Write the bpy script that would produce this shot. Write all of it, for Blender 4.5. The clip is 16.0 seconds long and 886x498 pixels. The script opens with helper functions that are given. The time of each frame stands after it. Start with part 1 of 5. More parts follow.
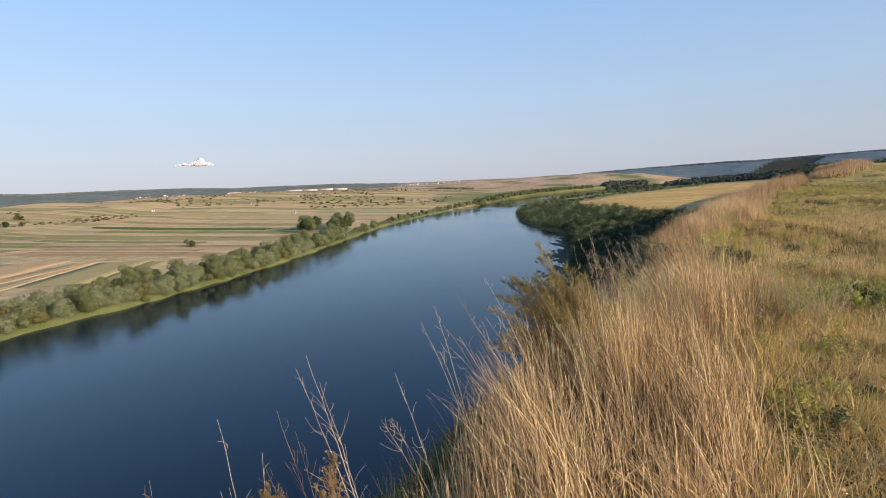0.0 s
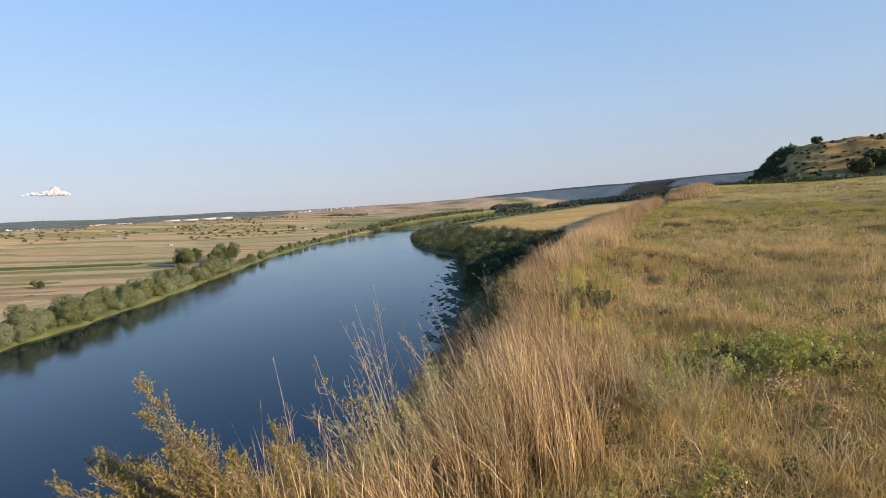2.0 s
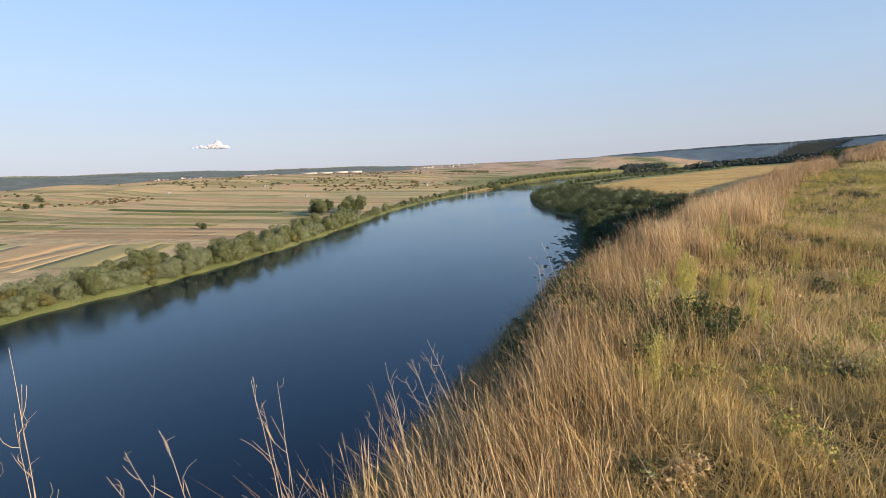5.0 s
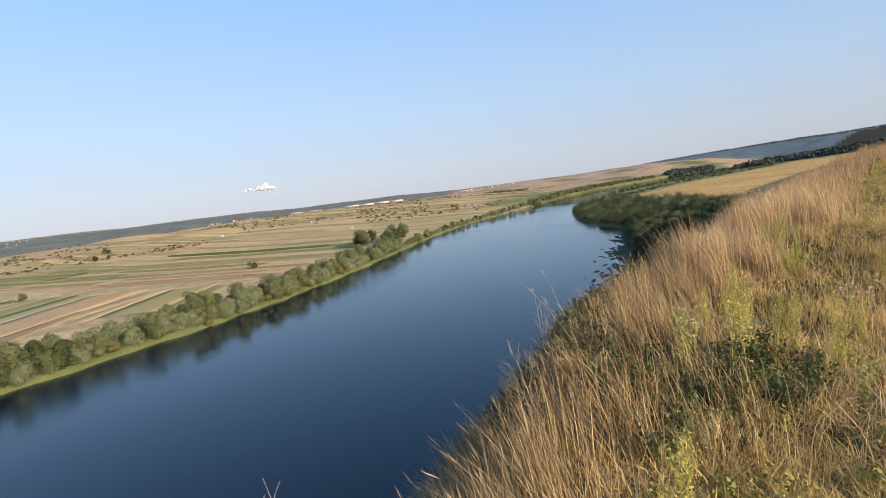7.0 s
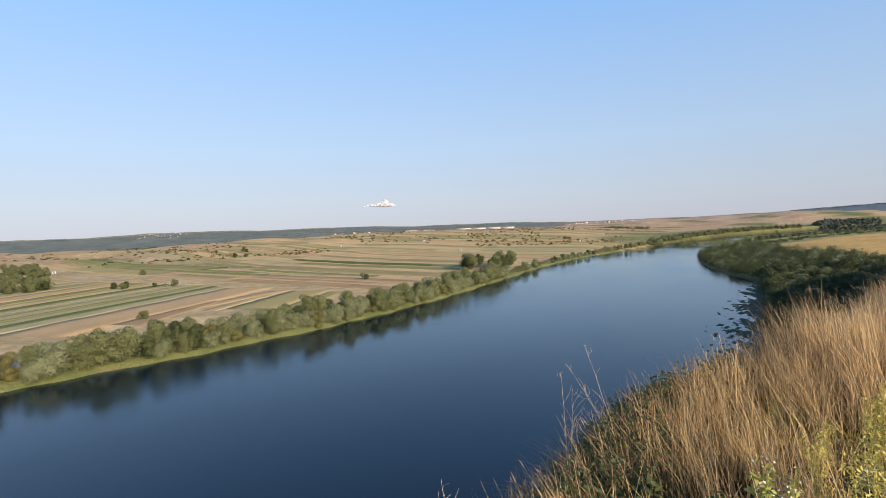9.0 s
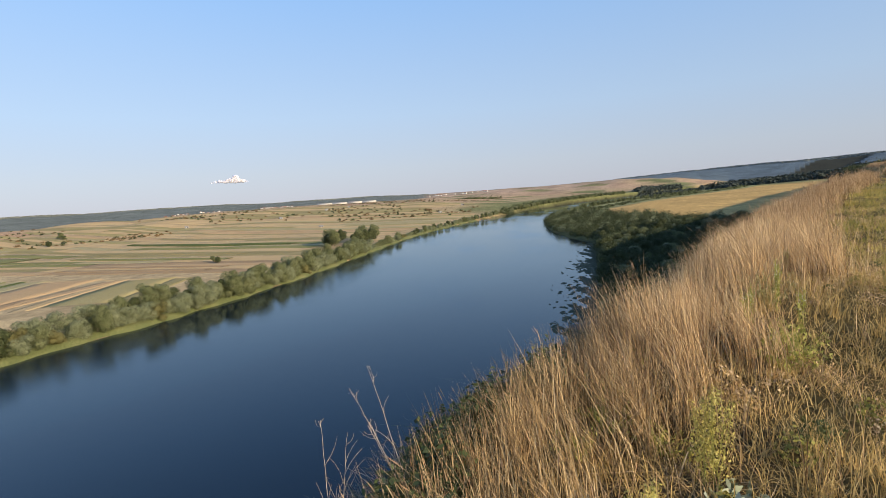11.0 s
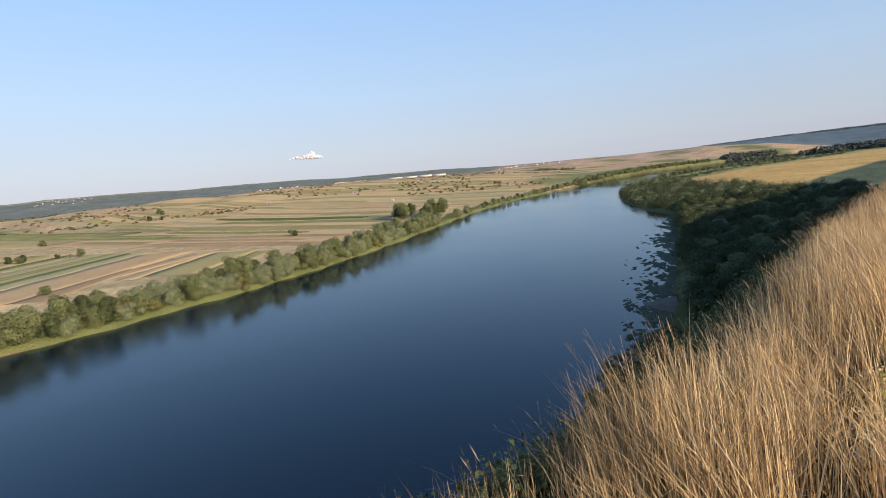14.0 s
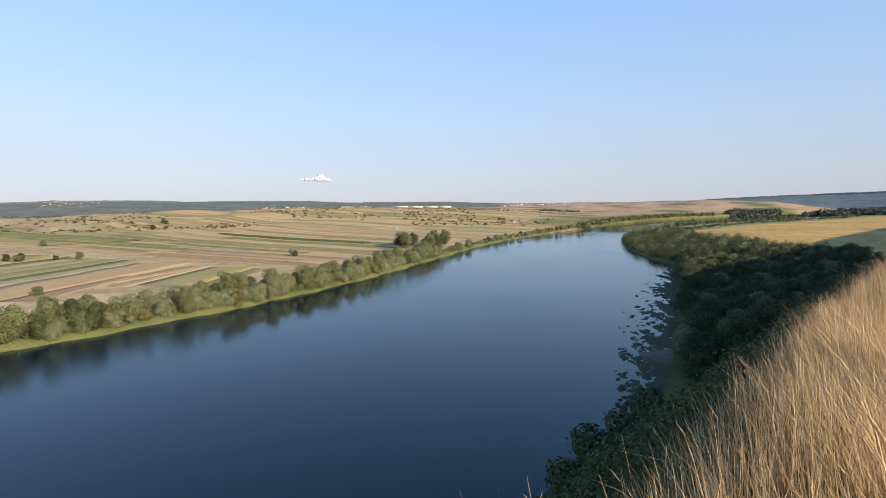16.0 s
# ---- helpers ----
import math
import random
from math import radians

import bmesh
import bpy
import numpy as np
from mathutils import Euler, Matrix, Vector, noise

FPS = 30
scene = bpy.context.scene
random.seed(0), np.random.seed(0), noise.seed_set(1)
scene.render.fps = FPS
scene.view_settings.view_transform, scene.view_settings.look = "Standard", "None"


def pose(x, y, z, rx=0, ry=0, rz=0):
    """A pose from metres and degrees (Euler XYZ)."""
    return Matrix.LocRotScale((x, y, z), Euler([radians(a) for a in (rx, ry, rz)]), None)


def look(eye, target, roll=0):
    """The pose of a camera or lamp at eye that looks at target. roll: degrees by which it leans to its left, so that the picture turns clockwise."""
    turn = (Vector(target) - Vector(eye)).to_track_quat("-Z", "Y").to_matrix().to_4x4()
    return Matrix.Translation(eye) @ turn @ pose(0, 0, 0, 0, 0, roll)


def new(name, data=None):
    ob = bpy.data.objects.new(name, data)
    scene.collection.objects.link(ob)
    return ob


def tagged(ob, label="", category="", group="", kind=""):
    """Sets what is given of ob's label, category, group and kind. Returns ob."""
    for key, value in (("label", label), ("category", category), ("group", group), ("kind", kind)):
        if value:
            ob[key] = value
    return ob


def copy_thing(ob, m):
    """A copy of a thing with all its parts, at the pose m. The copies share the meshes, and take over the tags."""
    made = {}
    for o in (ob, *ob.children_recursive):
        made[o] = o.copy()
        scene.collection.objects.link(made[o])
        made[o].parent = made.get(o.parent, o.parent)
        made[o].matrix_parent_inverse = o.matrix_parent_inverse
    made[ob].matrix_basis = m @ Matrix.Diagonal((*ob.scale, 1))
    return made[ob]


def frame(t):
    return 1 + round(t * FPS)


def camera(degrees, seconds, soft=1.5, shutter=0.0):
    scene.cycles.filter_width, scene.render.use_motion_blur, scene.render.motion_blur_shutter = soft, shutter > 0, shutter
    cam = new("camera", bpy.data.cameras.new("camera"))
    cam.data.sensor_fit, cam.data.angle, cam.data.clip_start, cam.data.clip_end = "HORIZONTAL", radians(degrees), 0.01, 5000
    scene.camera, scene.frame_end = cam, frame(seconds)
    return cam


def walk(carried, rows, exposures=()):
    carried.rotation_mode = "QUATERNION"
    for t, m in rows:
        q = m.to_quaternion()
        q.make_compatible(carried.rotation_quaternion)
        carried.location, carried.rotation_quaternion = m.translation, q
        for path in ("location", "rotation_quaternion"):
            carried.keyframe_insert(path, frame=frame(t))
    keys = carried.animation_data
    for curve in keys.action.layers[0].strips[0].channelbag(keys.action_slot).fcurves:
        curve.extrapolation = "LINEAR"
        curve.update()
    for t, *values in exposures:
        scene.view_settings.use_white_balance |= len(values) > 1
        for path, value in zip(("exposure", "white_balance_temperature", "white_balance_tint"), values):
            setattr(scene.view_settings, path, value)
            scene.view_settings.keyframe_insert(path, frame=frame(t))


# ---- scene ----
EXPOSURE = 0.42
cam = camera(83.75, 16.0, soft=0.65)


def eye_pose(x, y, z, yaw, pitch, roll):
    """A camera pose: yaw to the left of +y, pitch up, roll about the line of sight, in degrees."""
    m = Matrix.Rotation(radians(yaw), 4, "Z") @ Matrix.Rotation(radians(90 + pitch), 4, "X") @ Matrix.Rotation(radians(roll), 4, "Z")
    return Matrix.Translation((x, y, z)) @ m


PATH = [
    (0.0, eye_pose(0.580, -0.294, 39.990, 4.24, -7.53, -2.29)),
    (0.5, eye_pose(0.898, 0.359, 40.040, -1.53, -8.01, -0.30)),
    (1.0, eye_pose(1.291, 0.801, 40.025, -6.40, -7.39, 1.36)),
    (1.5, eye_pose(1.575, 1.210, 40.017, -7.43, -6.97, -0.71)),
    (2.0, eye_pose(1.827, 1.648, 40.058, -7.90, -5.19, -3.31)),
    (2.5, eye_pose(2.108, 1.955, 40.054, -6.11, -4.56, -2.20)),
    (3.0, eye_pose(2.356, 2.332, 40.086, -4.19, -5.05, -1.80)),
    (3.5, eye_pose(2.527, 2.742, 40.144, -2.48, -5.20, -2.18)),
    (3.7, eye_pose(2.612, 2.911, 40.170, -0.92, -5.79, -1.98)),
    (5.8, eye_pose(3.416, 4.681, 39.804, 8.37, -10.07, -1.38)),
    (6.0, eye_pose(3.489, 4.810, 39.795, 8.64, -9.28, -0.87)),
    (6.5, eye_pose(3.583, 5.123, 39.821, 8.50, -8.22, -4.46)),
    (7.0, eye_pose(3.679, 5.330, 39.835, 11.04, -6.33, -7.12)),
    (7.5, eye_pose(3.814, 5.565, 39.843, 16.49, -4.86, -7.70)),
    (8.0, eye_pose(3.894, 5.847, 39.850, 20.10, -4.79, -6.74)),
    (8.5, eye_pose(4.009, 6.156, 39.876, 20.75, -3.15, -3.10)),
    (9.0, eye_pose(4.158, 6.495, 39.861, 23.26, -2.34, -2.11)),
    (9.5, eye_pose(4.198, 6.876, 39.875, 16.72, -3.89, -3.02)),
    (9.7, eye_pose(4.250, 7.019, 39.901, 12.63, -4.57, -2.97)),
    (11.8, eye_pose(4.563, 8.034, 39.825, 7.51, -7.20, -3.94)),
    (12.0, eye_pose(4.611, 8.134, 39.828, 11.85, -7.46, -4.56)),
    (12.5, eye_pose(4.682, 8.414, 39.853, 20.05, -7.36, -6.64)),
    (13.0, eye_pose(4.807, 8.704, 39.876, 23.88, -6.59, -5.80)),
    (13.5, eye_pose(4.931, 9.017, 39.874, 24.57, -8.26, -4.92)),
    (14.0, eye_pose(5.027, 9.393, 39.948, 16.04, -8.69, -4.84)),
    (14.5, eye_pose(5.223, 9.702, 39.985, 9.82, -7.14, -4.42)),
    (15.0, eye_pose(5.371, 9.924, 39.959, 16.47, -6.81, -4.33)),
    (15.5, eye_pose(5.455, 10.273, 39.925, 19.57, -7.60, -1.87)),
    (16.0, eye_pose(5.595, 10.665, 39.985, 16.01, -5.01, -0.24)),
]
walk(cam, PATH, [(0.0, EXPOSURE), (3.5, EXPOSURE + 0.03), (7.0, EXPOSURE + 0.09), (8.5, EXPOSURE), (13.5, EXPOSURE - 0.03), (14.5, EXPOSURE + 0.10), (16.0, EXPOSURE + 0.12)])

# ---- world and sun ----
SUN_AZ, SUN_EL = 118.0, 18.0  # degrees clockwise from +y, and above the horizon
world = bpy.data.worlds.new("sky")
scene.world = world
world.use_nodes = True
wn, wl = world.node_tree.nodes, world.node_tree.links
sky = wn.new("ShaderNodeTexSky")
sky.sky_type = "NISHITA"
sky.sun_disc = False
sky.sun_elevation, sky.sun_rotation = radians(SUN_EL), radians(SUN_AZ)
sky.air_density, sky.dust_density, sky.ozone_density, sky.altitude = 1.0, 0.6, 1.5, 100
coord = wn.new("ShaderNodeTexCoord")
split = wn.new("ShaderNodeSeparateXYZ")
haze = wn.new("ShaderNodeValToRGB")  # clear evening air: lilac-grey at the horizon, blue above
for k, (at, col) in enumerate(((0.0, (0.53, 0.555, 0.65)), (0.06, (0.535, 0.60, 0.71)), (0.16, (0.475, 0.63, 0.845)), (0.40, (0.29, 0.53, 0.93)), (1.0, (0.07, 0.21, 0.52)))):
    e = haze.color_ramp.elements[k] if k < 2 else haze.color_ramp.elements.new(at)
    e.position, e.color = at, (*col, 1)
scaled, added = wn.new("ShaderNodeVectorMath"), wn.new("ShaderNodeMix")
scaled.operation = "SCALE"
scaled.inputs["Scale"].default_value = 0.12
added.data_type = "RGBA"
added.inputs[0].default_value = 0.10
wl.new(coord.outputs["Generated"], split.inputs[0])
wl.new(split.outputs["Z"], haze.inputs[0])
wl.new(sky.outputs[0], scaled.inputs[0])
slant, toned = wn.new("ShaderNodeMath"), wn.new("ShaderNodeVectorMath")  # a little brighter on the side away from the sun
slant.operation, toned.operation = "MULTIPLY_ADD", "SCALE"
slant.inputs[1].default_value, slant.inputs[2].default_value = -0.16, 1.0
wl.new(split.outputs["X"], slant.inputs[0])
wl.new(haze.outputs[0], toned.inputs[0])
wl.new(slant.outputs[0], toned.inputs["Scale"])
wl.new(toned.outputs[0], added.inputs[6])
wl.new(scaled.outputs[0], added.inputs[7])
wn["Background"].inputs["Strength"].default_value = 0.78
wl.new(added.outputs[2], wn["Background"].inputs["Color"])
sun = new("sun", bpy.data.lights.new("sun", "SUN"))
sun.data.energy, sun.data.angle, sun.data.color = 6.3, radians(0.6), (1.0, 0.81, 0.56)
az, el = radians(SUN_AZ), radians(SUN_EL)
to_sun = Vector((math.sin(az) * math.cos(el), math.cos(az) * math.cos(el), math.sin(el)))
sun.matrix_world = look((0, 0, 300), Vector((0, 0, 300)) - to_sun)


# ---- materials ----
def surface(name, stops, scale, rough=0.9, bump=0.0, island=0.0, through_light=0.0, fine=None, metal=0.0, spec=0.3, soft_mix=0.75):
    """A surface whose colour runs over stops by coarse noise, fine noise and a random value per island."""
    m = bpy.data.materials.new(name)
    m.use_nodes = True
    n, l = m.node_tree.nodes, m.node_tree.links
    b = n["Principled BSDF"]
    b.inputs["Roughness"].default_value, b.inputs["Metallic"].default_value = rough, metal
    b.inputs["Specular IOR Level"].default_value = spec
    geo = n.new("ShaderNodeNewGeometry")
    a = n.new("ShaderNodeTexNoise")
    a.inputs["Scale"].default_value, a.inputs["Detail"].default_value = scale, 5
    c = n.new("ShaderNodeTexNoise")
    c.inputs["Scale"].default_value, c.inputs["Detail"].default_value = fine or scale * 9, 3
    l.new(geo.outputs["Position"], a.inputs["Vector"])
    l.new(geo.outputs["Position"], c.inputs["Vector"])
    mix = n.new("ShaderNodeMix")
    mix.data_type = "FLOAT"
    mix.inputs[0].default_value = 1 - soft_mix
    l.new(a.outputs[0], mix.inputs[2])
    l.new(c.outputs[0], mix.inputs[3])
    value = mix.outputs[0]
    stretch = n.new("ShaderNodeMapRange")
    stretch.inputs[1].default_value, stretch.inputs[2].default_value = 0.3, 0.7
    l.new(value, stretch.inputs[0])
    value = stretch.outputs[0]
    if island:
        im = n.new("ShaderNodeMix")
        im.data_type = "FLOAT"
        im.inputs[0].default_value = island
        l.new(value, im.inputs[2])
        l.new(geo.outputs["Random Per Island"], im.inputs[3])
        value = im.outputs[0]
    ramp = n.new("ShaderNodeValToRGB")
    while len(ramp.color_ramp.elements) < len(stops):
        ramp.color_ramp.elements.new(0.5)
    for k, col in enumerate(stops):
        ramp.color_ramp.elements[k].position = k / max(1, len(stops) - 1)
        ramp.color_ramp.elements[k].color = (*col, 1)
    l.new(value, ramp.inputs[0])
    l.new(ramp.outputs[0], b.inputs["Base Color"])
    if bump:
        bp = n.new("ShaderNodeBump")
        bp.inputs["Strength"].default_value, bp.inputs["Distance"].default_value = bump, 1.0 / scale / 6
        l.new(c.outputs[0], bp.inputs["Height"])
        l.new(bp.outputs[0], b.inputs["Normal"])
    if through_light:
        tr, ms = n.new("ShaderNodeBsdfTranslucent"), n.new("ShaderNodeMixShader")
        ms.inputs[0].default_value = through_light
        l.new(ramp.outputs[0], tr.inputs["Color"])
        l.new(b.outputs[0], ms.inputs[1])
        l.new(tr.outputs[0], ms.inputs[2])
        l.new(ms.outputs[0], n["Material Output"].inputs["Surface"])
    return m


def ground_surface():
    """Bare and grassy land: the land cover's own colour, broken up by noise at three sizes."""
    m = bpy.data.materials.new("land")
    m.use_nodes = True
    n, l = m.node_tree.nodes, m.node_tree.links
    b = n["Principled BSDF"]
    b.inputs["Roughness"].default_value, b.inputs["Specular IOR Level"].default_value = 0.95, 0.1
    cover = n.new("ShaderNodeAttribute")
    cover.attribute_name = "cover"
    geo = n.new("ShaderNodeNewGeometry")
    col = cover.outputs["Color"]
    for scale, low, high in ((0.012, 0.78, 1.22), (0.15, 0.72, 1.28), (2.5, 0.65, 1.35), (22.0, 0.6, 1.4)):
        t = n.new("ShaderNodeTexNoise")
        t.inputs["Scale"].default_value, t.inputs["Detail"].default_value = scale, 4
        l.new(geo.outputs["Position"], t.inputs["Vector"])
        r = n.new("ShaderNodeMapRange")
        r.inputs[1].default_value, r.inputs[2].default_value = 0.3, 0.7
        r.inputs[3].default_value, r.inputs[4].default_value = low, high
        l.new(t.outputs[0], r.inputs[0])
        mul = n.new("ShaderNodeVectorMath")
        mul.operation = "SCALE"
        l.new(col, mul.inputs[0])
        l.new(r.outputs[0], mul.inputs["Scale"])
        col = mul.outputs[0]
    l.new(col, b.inputs["Base Color"])
    bp = n.new("ShaderNodeBump")
    bp.inputs["Strength"].default_value, bp.inputs["Distance"].default_value = 0.5, 0.05
    l.new(t.outputs[0], bp.inputs["Height"])
    l.new(bp.outputs[0], b.inputs["Normal"])
    return m


def water_surface():
    """Deep blue-green water under a rippled, reflecting surface with calmer and rougher reaches."""
    m = bpy.data.materials.new("river_water")
    m.use_nodes = True
    n, l = m.node_tree.nodes, m.node_tree.links
    b = n["Principled BSDF"]
    b.inputs["Base Color"].default_value = (0.001, 0.0068, 0.0165, 1)
    b.inputs["Roughness"].default_value, b.inputs["Specular IOR Level"].default_value = 0.6, 0.0
    geo = n.new("ShaderNodeNewGeometry")
    height = None
    for scale, size in ((0.35, 0.016), (1.6, 0.011), (5.0, 0.005)):
        t = n.new("ShaderNodeTexNoise")
        t.inputs["Scale"].default_value, t.inputs["Detail"].default_value = scale, 3
        l.new(geo.outputs["Position"], t.inputs["Vector"])
        bp = n.new("ShaderNodeBump")
        bp.inputs["Strength"].default_value, bp.inputs["Distance"].default_value = 1.0, size
        l.new(t.outputs[0], bp.inputs["Height"])
        if height:
            l.new(height, bp.inputs["Normal"])
        height = bp.outputs[0]
    stretch = n.new("ShaderNodeMapping")
    stretch.inputs["Rotation"].default_value[2] = radians(-18)
    stretch.inputs["Scale"].default_value = (1.0, 0.35, 1.0)
    big = n.new("ShaderNodeTexNoise")
    big.inputs["Scale"].default_value, big.inputs["Detail"].default_value, big.inputs["Roughness"].default_value = 0.022, 5, 0.6
    l.new(geo.outputs["Position"], stretch.inputs[0])
    l.new(stretch.outputs[0], big.inputs["Vector"])
    r = n.new("ShaderNodeMapRange")
    r.inputs[1].default_value, r.inputs[2].default_value, r.inputs[3].default_value, r.inputs[4].default_value = 0.40, 0.62, 0.02, 0.20
    l.new(big.outputs[0], r.inputs[0])
    gloss, fres, mix = n.new("ShaderNodeBsdfGlossy"), n.new("ShaderNodeFresnel"), n.new("ShaderNodeMixShader")
    gloss.inputs["Color"].default_value = (0.85, 0.95, 1.0, 1)
    fres.inputs["IOR"].default_value = 1.38
    l.new(r.outputs[0], gloss.inputs["Roughness"])
    l.new(height, gloss.inputs["Normal"])
    l.new(height, fres.inputs["Normal"])
    l.new(fres.outputs[0], mix.inputs[0])
    l.new(b.outputs[0], mix.inputs[1])
    l.new(gloss.outputs[0], mix.inputs[2])
    l.new(mix.outputs[0], n["Material Output"].inputs["Surface"])
    return m


LAND, WATER = ground_surface(), water_surface()
STRAW = surface("dry_grass", [(0.05, 0.03, 0.015), (0.25, 0.16, 0.082), (0.54, 0.38, 0.21), (0.80, 0.63, 0.40)], 1.1, 0.7, island=0.74, through_light=0.3)
PALESTRAW = surface("pale_dry_grass", [(0.07, 0.042, 0.02), (0.37, 0.245, 0.125), (0.66, 0.48, 0.265), (0.85, 0.69, 0.46)], 1.1, 0.7, island=0.74, through_light=0.3)
GOLDSTRAW = surface("golden_dry_grass", [(0.045, 0.029, 0.013), (0.265, 0.172, 0.083), (0.515, 0.366, 0.186), (0.74, 0.59, 0.365)], 1.1, 0.7, island=0.72, through_light=0.3)
# undergrowth browns taken darker to deepen the shade between tall blades
UNDERSHADE = surface("shade_dark_undergrowth", [(0.028, 0.02, 0.01), (0.075, 0.052, 0.026), (0.16, 0.112, 0.058)], 2.0, 0.85, island=0.6, through_light=0.15)
RUSSET = surface("russet_seed_grass", [(0.26, 0.15, 0.09), (0.44, 0.29, 0.17), (0.60, 0.44, 0.28)], 0.7, 0.8, island=0.6, through_light=0.2)
MEADOW = surface("meadow_grass", [(0.12, 0.082, 0.028), (0.40, 0.285, 0.105), (0.62, 0.455, 0.19), (0.78, 0.615, 0.33)], 0.5, 0.8, island=0.55, through_light=0.3)
MEADOWFAR = surface("far_meadow_grass", [(0.20, 0.17, 0.045), (0.42, 0.335, 0.095), (0.62, 0.48, 0.175)], 0.25, 0.8, island=0.5, through_light=0.16)
LUSH = surface("fresh_meadow_grass", [(0.13, 0.135, 0.03), (0.26, 0.25, 0.06), (0.42, 0.36, 0.10)], 0.8, 0.8, island=0.55, through_light=0.2)
GREEN = surface("green_leaf", [(0.18, 0.19, 0.04), (0.33, 0.33, 0.08), (0.52, 0.48, 0.16)], 3.0, 0.6, island=0.6, through_light=0.35)
HERB = surface("scrub_leaf", [(0.03, 0.045, 0.012), (0.07, 0.09, 0.03), (0.13, 0.14, 0.05)], 0.5, 0.7, island=0.6, through_light=0.2)
OLIVE = surface("olive_leaf", [(0.17, 0.14, 0.04), (0.32, 0.27, 0.08), (0.48, 0.41, 0.15)], 3.0, 0.7, island=0.6, through_light=0.3)
DRYOLIVE = surface("dried_olive_leaf", [(0.13, 0.085, 0.03), (0.25, 0.17, 0.06), (0.38, 0.27, 0.11)], 3.0, 0.7, island=0.6, through_light=0.25)
GREYLEAF = surface("grey_green_leaf", [(0.22, 0.215, 0.085), (0.36, 0.345, 0.15), (0.52, 0.48, 0.24)], 3.0, 0.7, island=0.6, through_light=0.25)
YELLOW = surface("yellow_flower", [(0.30, 0.27, 0.06), (0.50, 0.43, 0.12), (0.62, 0.55, 0.20)], 6.0, 0.8, island=0.7, through_light=0.25)
WHITE = surface("white_petal", [(0.55, 0.54, 0.46), (0.80, 0.79, 0.72)], 8.0, 0.8, island=0.5, through_light=0.15)
PALESTALK = surface("pale_dead_stalk", [(0.30, 0.21, 0.14), (0.46, 0.35, 0.25), (0.62, 0.51, 0.38)], 2.0, 0.8, island=0.5)
SILVERLEAF = surface("silver_leaf", [(0.15, 0.18, 0.10), (0.27, 0.30, 0.20), (0.42, 0.44, 0.33)], 3.0, 0.7, island=0.6, through_light=0.2)
STALK = surface("dead_stalk", [(0.13, 0.08, 0.05), (0.30, 0.20, 0.12)], 2.0, 0.8, island=0.5)
WILLOW = surface("willow_leaf", [(0.10, 0.118, 0.05), (0.16, 0.178, 0.082), (0.23, 0.245, 0.125)], 0.12, 0.7, island=0.25, through_light=0.4)
SILVER = surface("silver_willow_leaf", [(0.145, 0.165, 0.09), (0.215, 0.238, 0.137), (0.30, 0.32, 0.19)], 0.12, 0.7, island=0.25, through_light=0.4)
AUTUMN = surface("yellowing_leaf", [(0.12, 0.115, 0.045), (0.175, 0.165, 0.065), (0.24, 0.215, 0.09)], 0.15, 0.7, island=0.25, through_light=0.4)
RUSTLEAF = surface("rust_brown_leaf", [(0.09, 0.06, 0.03), (0.16, 0.105, 0.05), (0.23, 0.15, 0.075)], 0.12, 0.8, island=0.5, through_light=0.15)
DARKLEAF = surface("dark_leaf", [(0.018, 0.027, 0.01), (0.05, 0.063, 0.023), (0.092, 0.106, 0.039)], 0.12, 0.7, island=0.55, through_light=0.15)
BARK = surface("bark", [(0.05, 0.04, 0.03), (0.14, 0.11, 0.08)], 4.0, 0.9, bump=0.6)
# distant foliage, with the pale blue-grey of haze put into its colour
HAZEWOOD = surface("haze_far_woodland", [(0.115, 0.13, 0.12), (0.135, 0.15, 0.135), (0.155, 0.165, 0.145)], 0.02, 0.95, island=0.5)
HAZEBLUE = surface("haze_hill_woodland", [(0.088, 0.112, 0.122), (0.10, 0.128, 0.14), (0.115, 0.14, 0.148)], 0.02, 0.95, island=0.5)
DARKWOOD = surface("dark_woodland", [(0.035, 0.048, 0.042), (0.06, 0.074, 0.062)], 0.02, 0.95, island=0.5)
PLASTER = surface("pale_wall", [(0.45, 0.44, 0.42), (0.62, 0.60, 0.57)], 0.4, 0.8)
ROOF = surface("grey_roof", [(0.20, 0.19, 0.19), (0.34, 0.32, 0.31)], 0.4, 0.7)
CLOUD = surface("cloud_white", [(0.86, 0.86, 0.94), (0.92, 0.92, 0.98)], 0.01, 1.0, through_light=0.5)
cn, cl = CLOUD.node_tree.nodes, CLOUD.node_tree.links  # thin vapour: each puff lets most of the sky through
clear, veil = cn.new("ShaderNodeBsdfTransparent"), cn.new("ShaderNodeMixShader")
veil.inputs[0].default_value = 0.6
cl.new(cn["Material Output"].inputs["Surface"].links[0].from_socket, veil.inputs[1])
cl.new(clear.outputs[0], veil.inputs[2])
cl.new(veil.outputs[0], cn["Material Output"].inputs["Surface"])
MUD = surface("river_mud", [(0.06, 0.05, 0.04), (0.13, 0.10, 0.08)], 0.3, 0.8, bump=0.5)
PAD = surface("floating_weed", [(0.015, 0.022, 0.010), (0.04, 0.05, 0.02)], 0.6, 0.8, island=0.4)
BANKGRASS = surface("bank_grass", [(0.065, 0.08, 0.028), (0.105, 0.118, 0.042), (0.155, 0.155, 0.065)], 0.08, 0.9, bump=0.4, fine=1.2)

# ---- plan: the cliff's edge, the two banks ----
EDGE_O = np.array([5.4, 12.5])
EDGE_D, EDGE_N = np.array([0.454, 0.891]), np.array([-0.891, 0.454])  # along the edge, and out over the river
TOP = 38.42


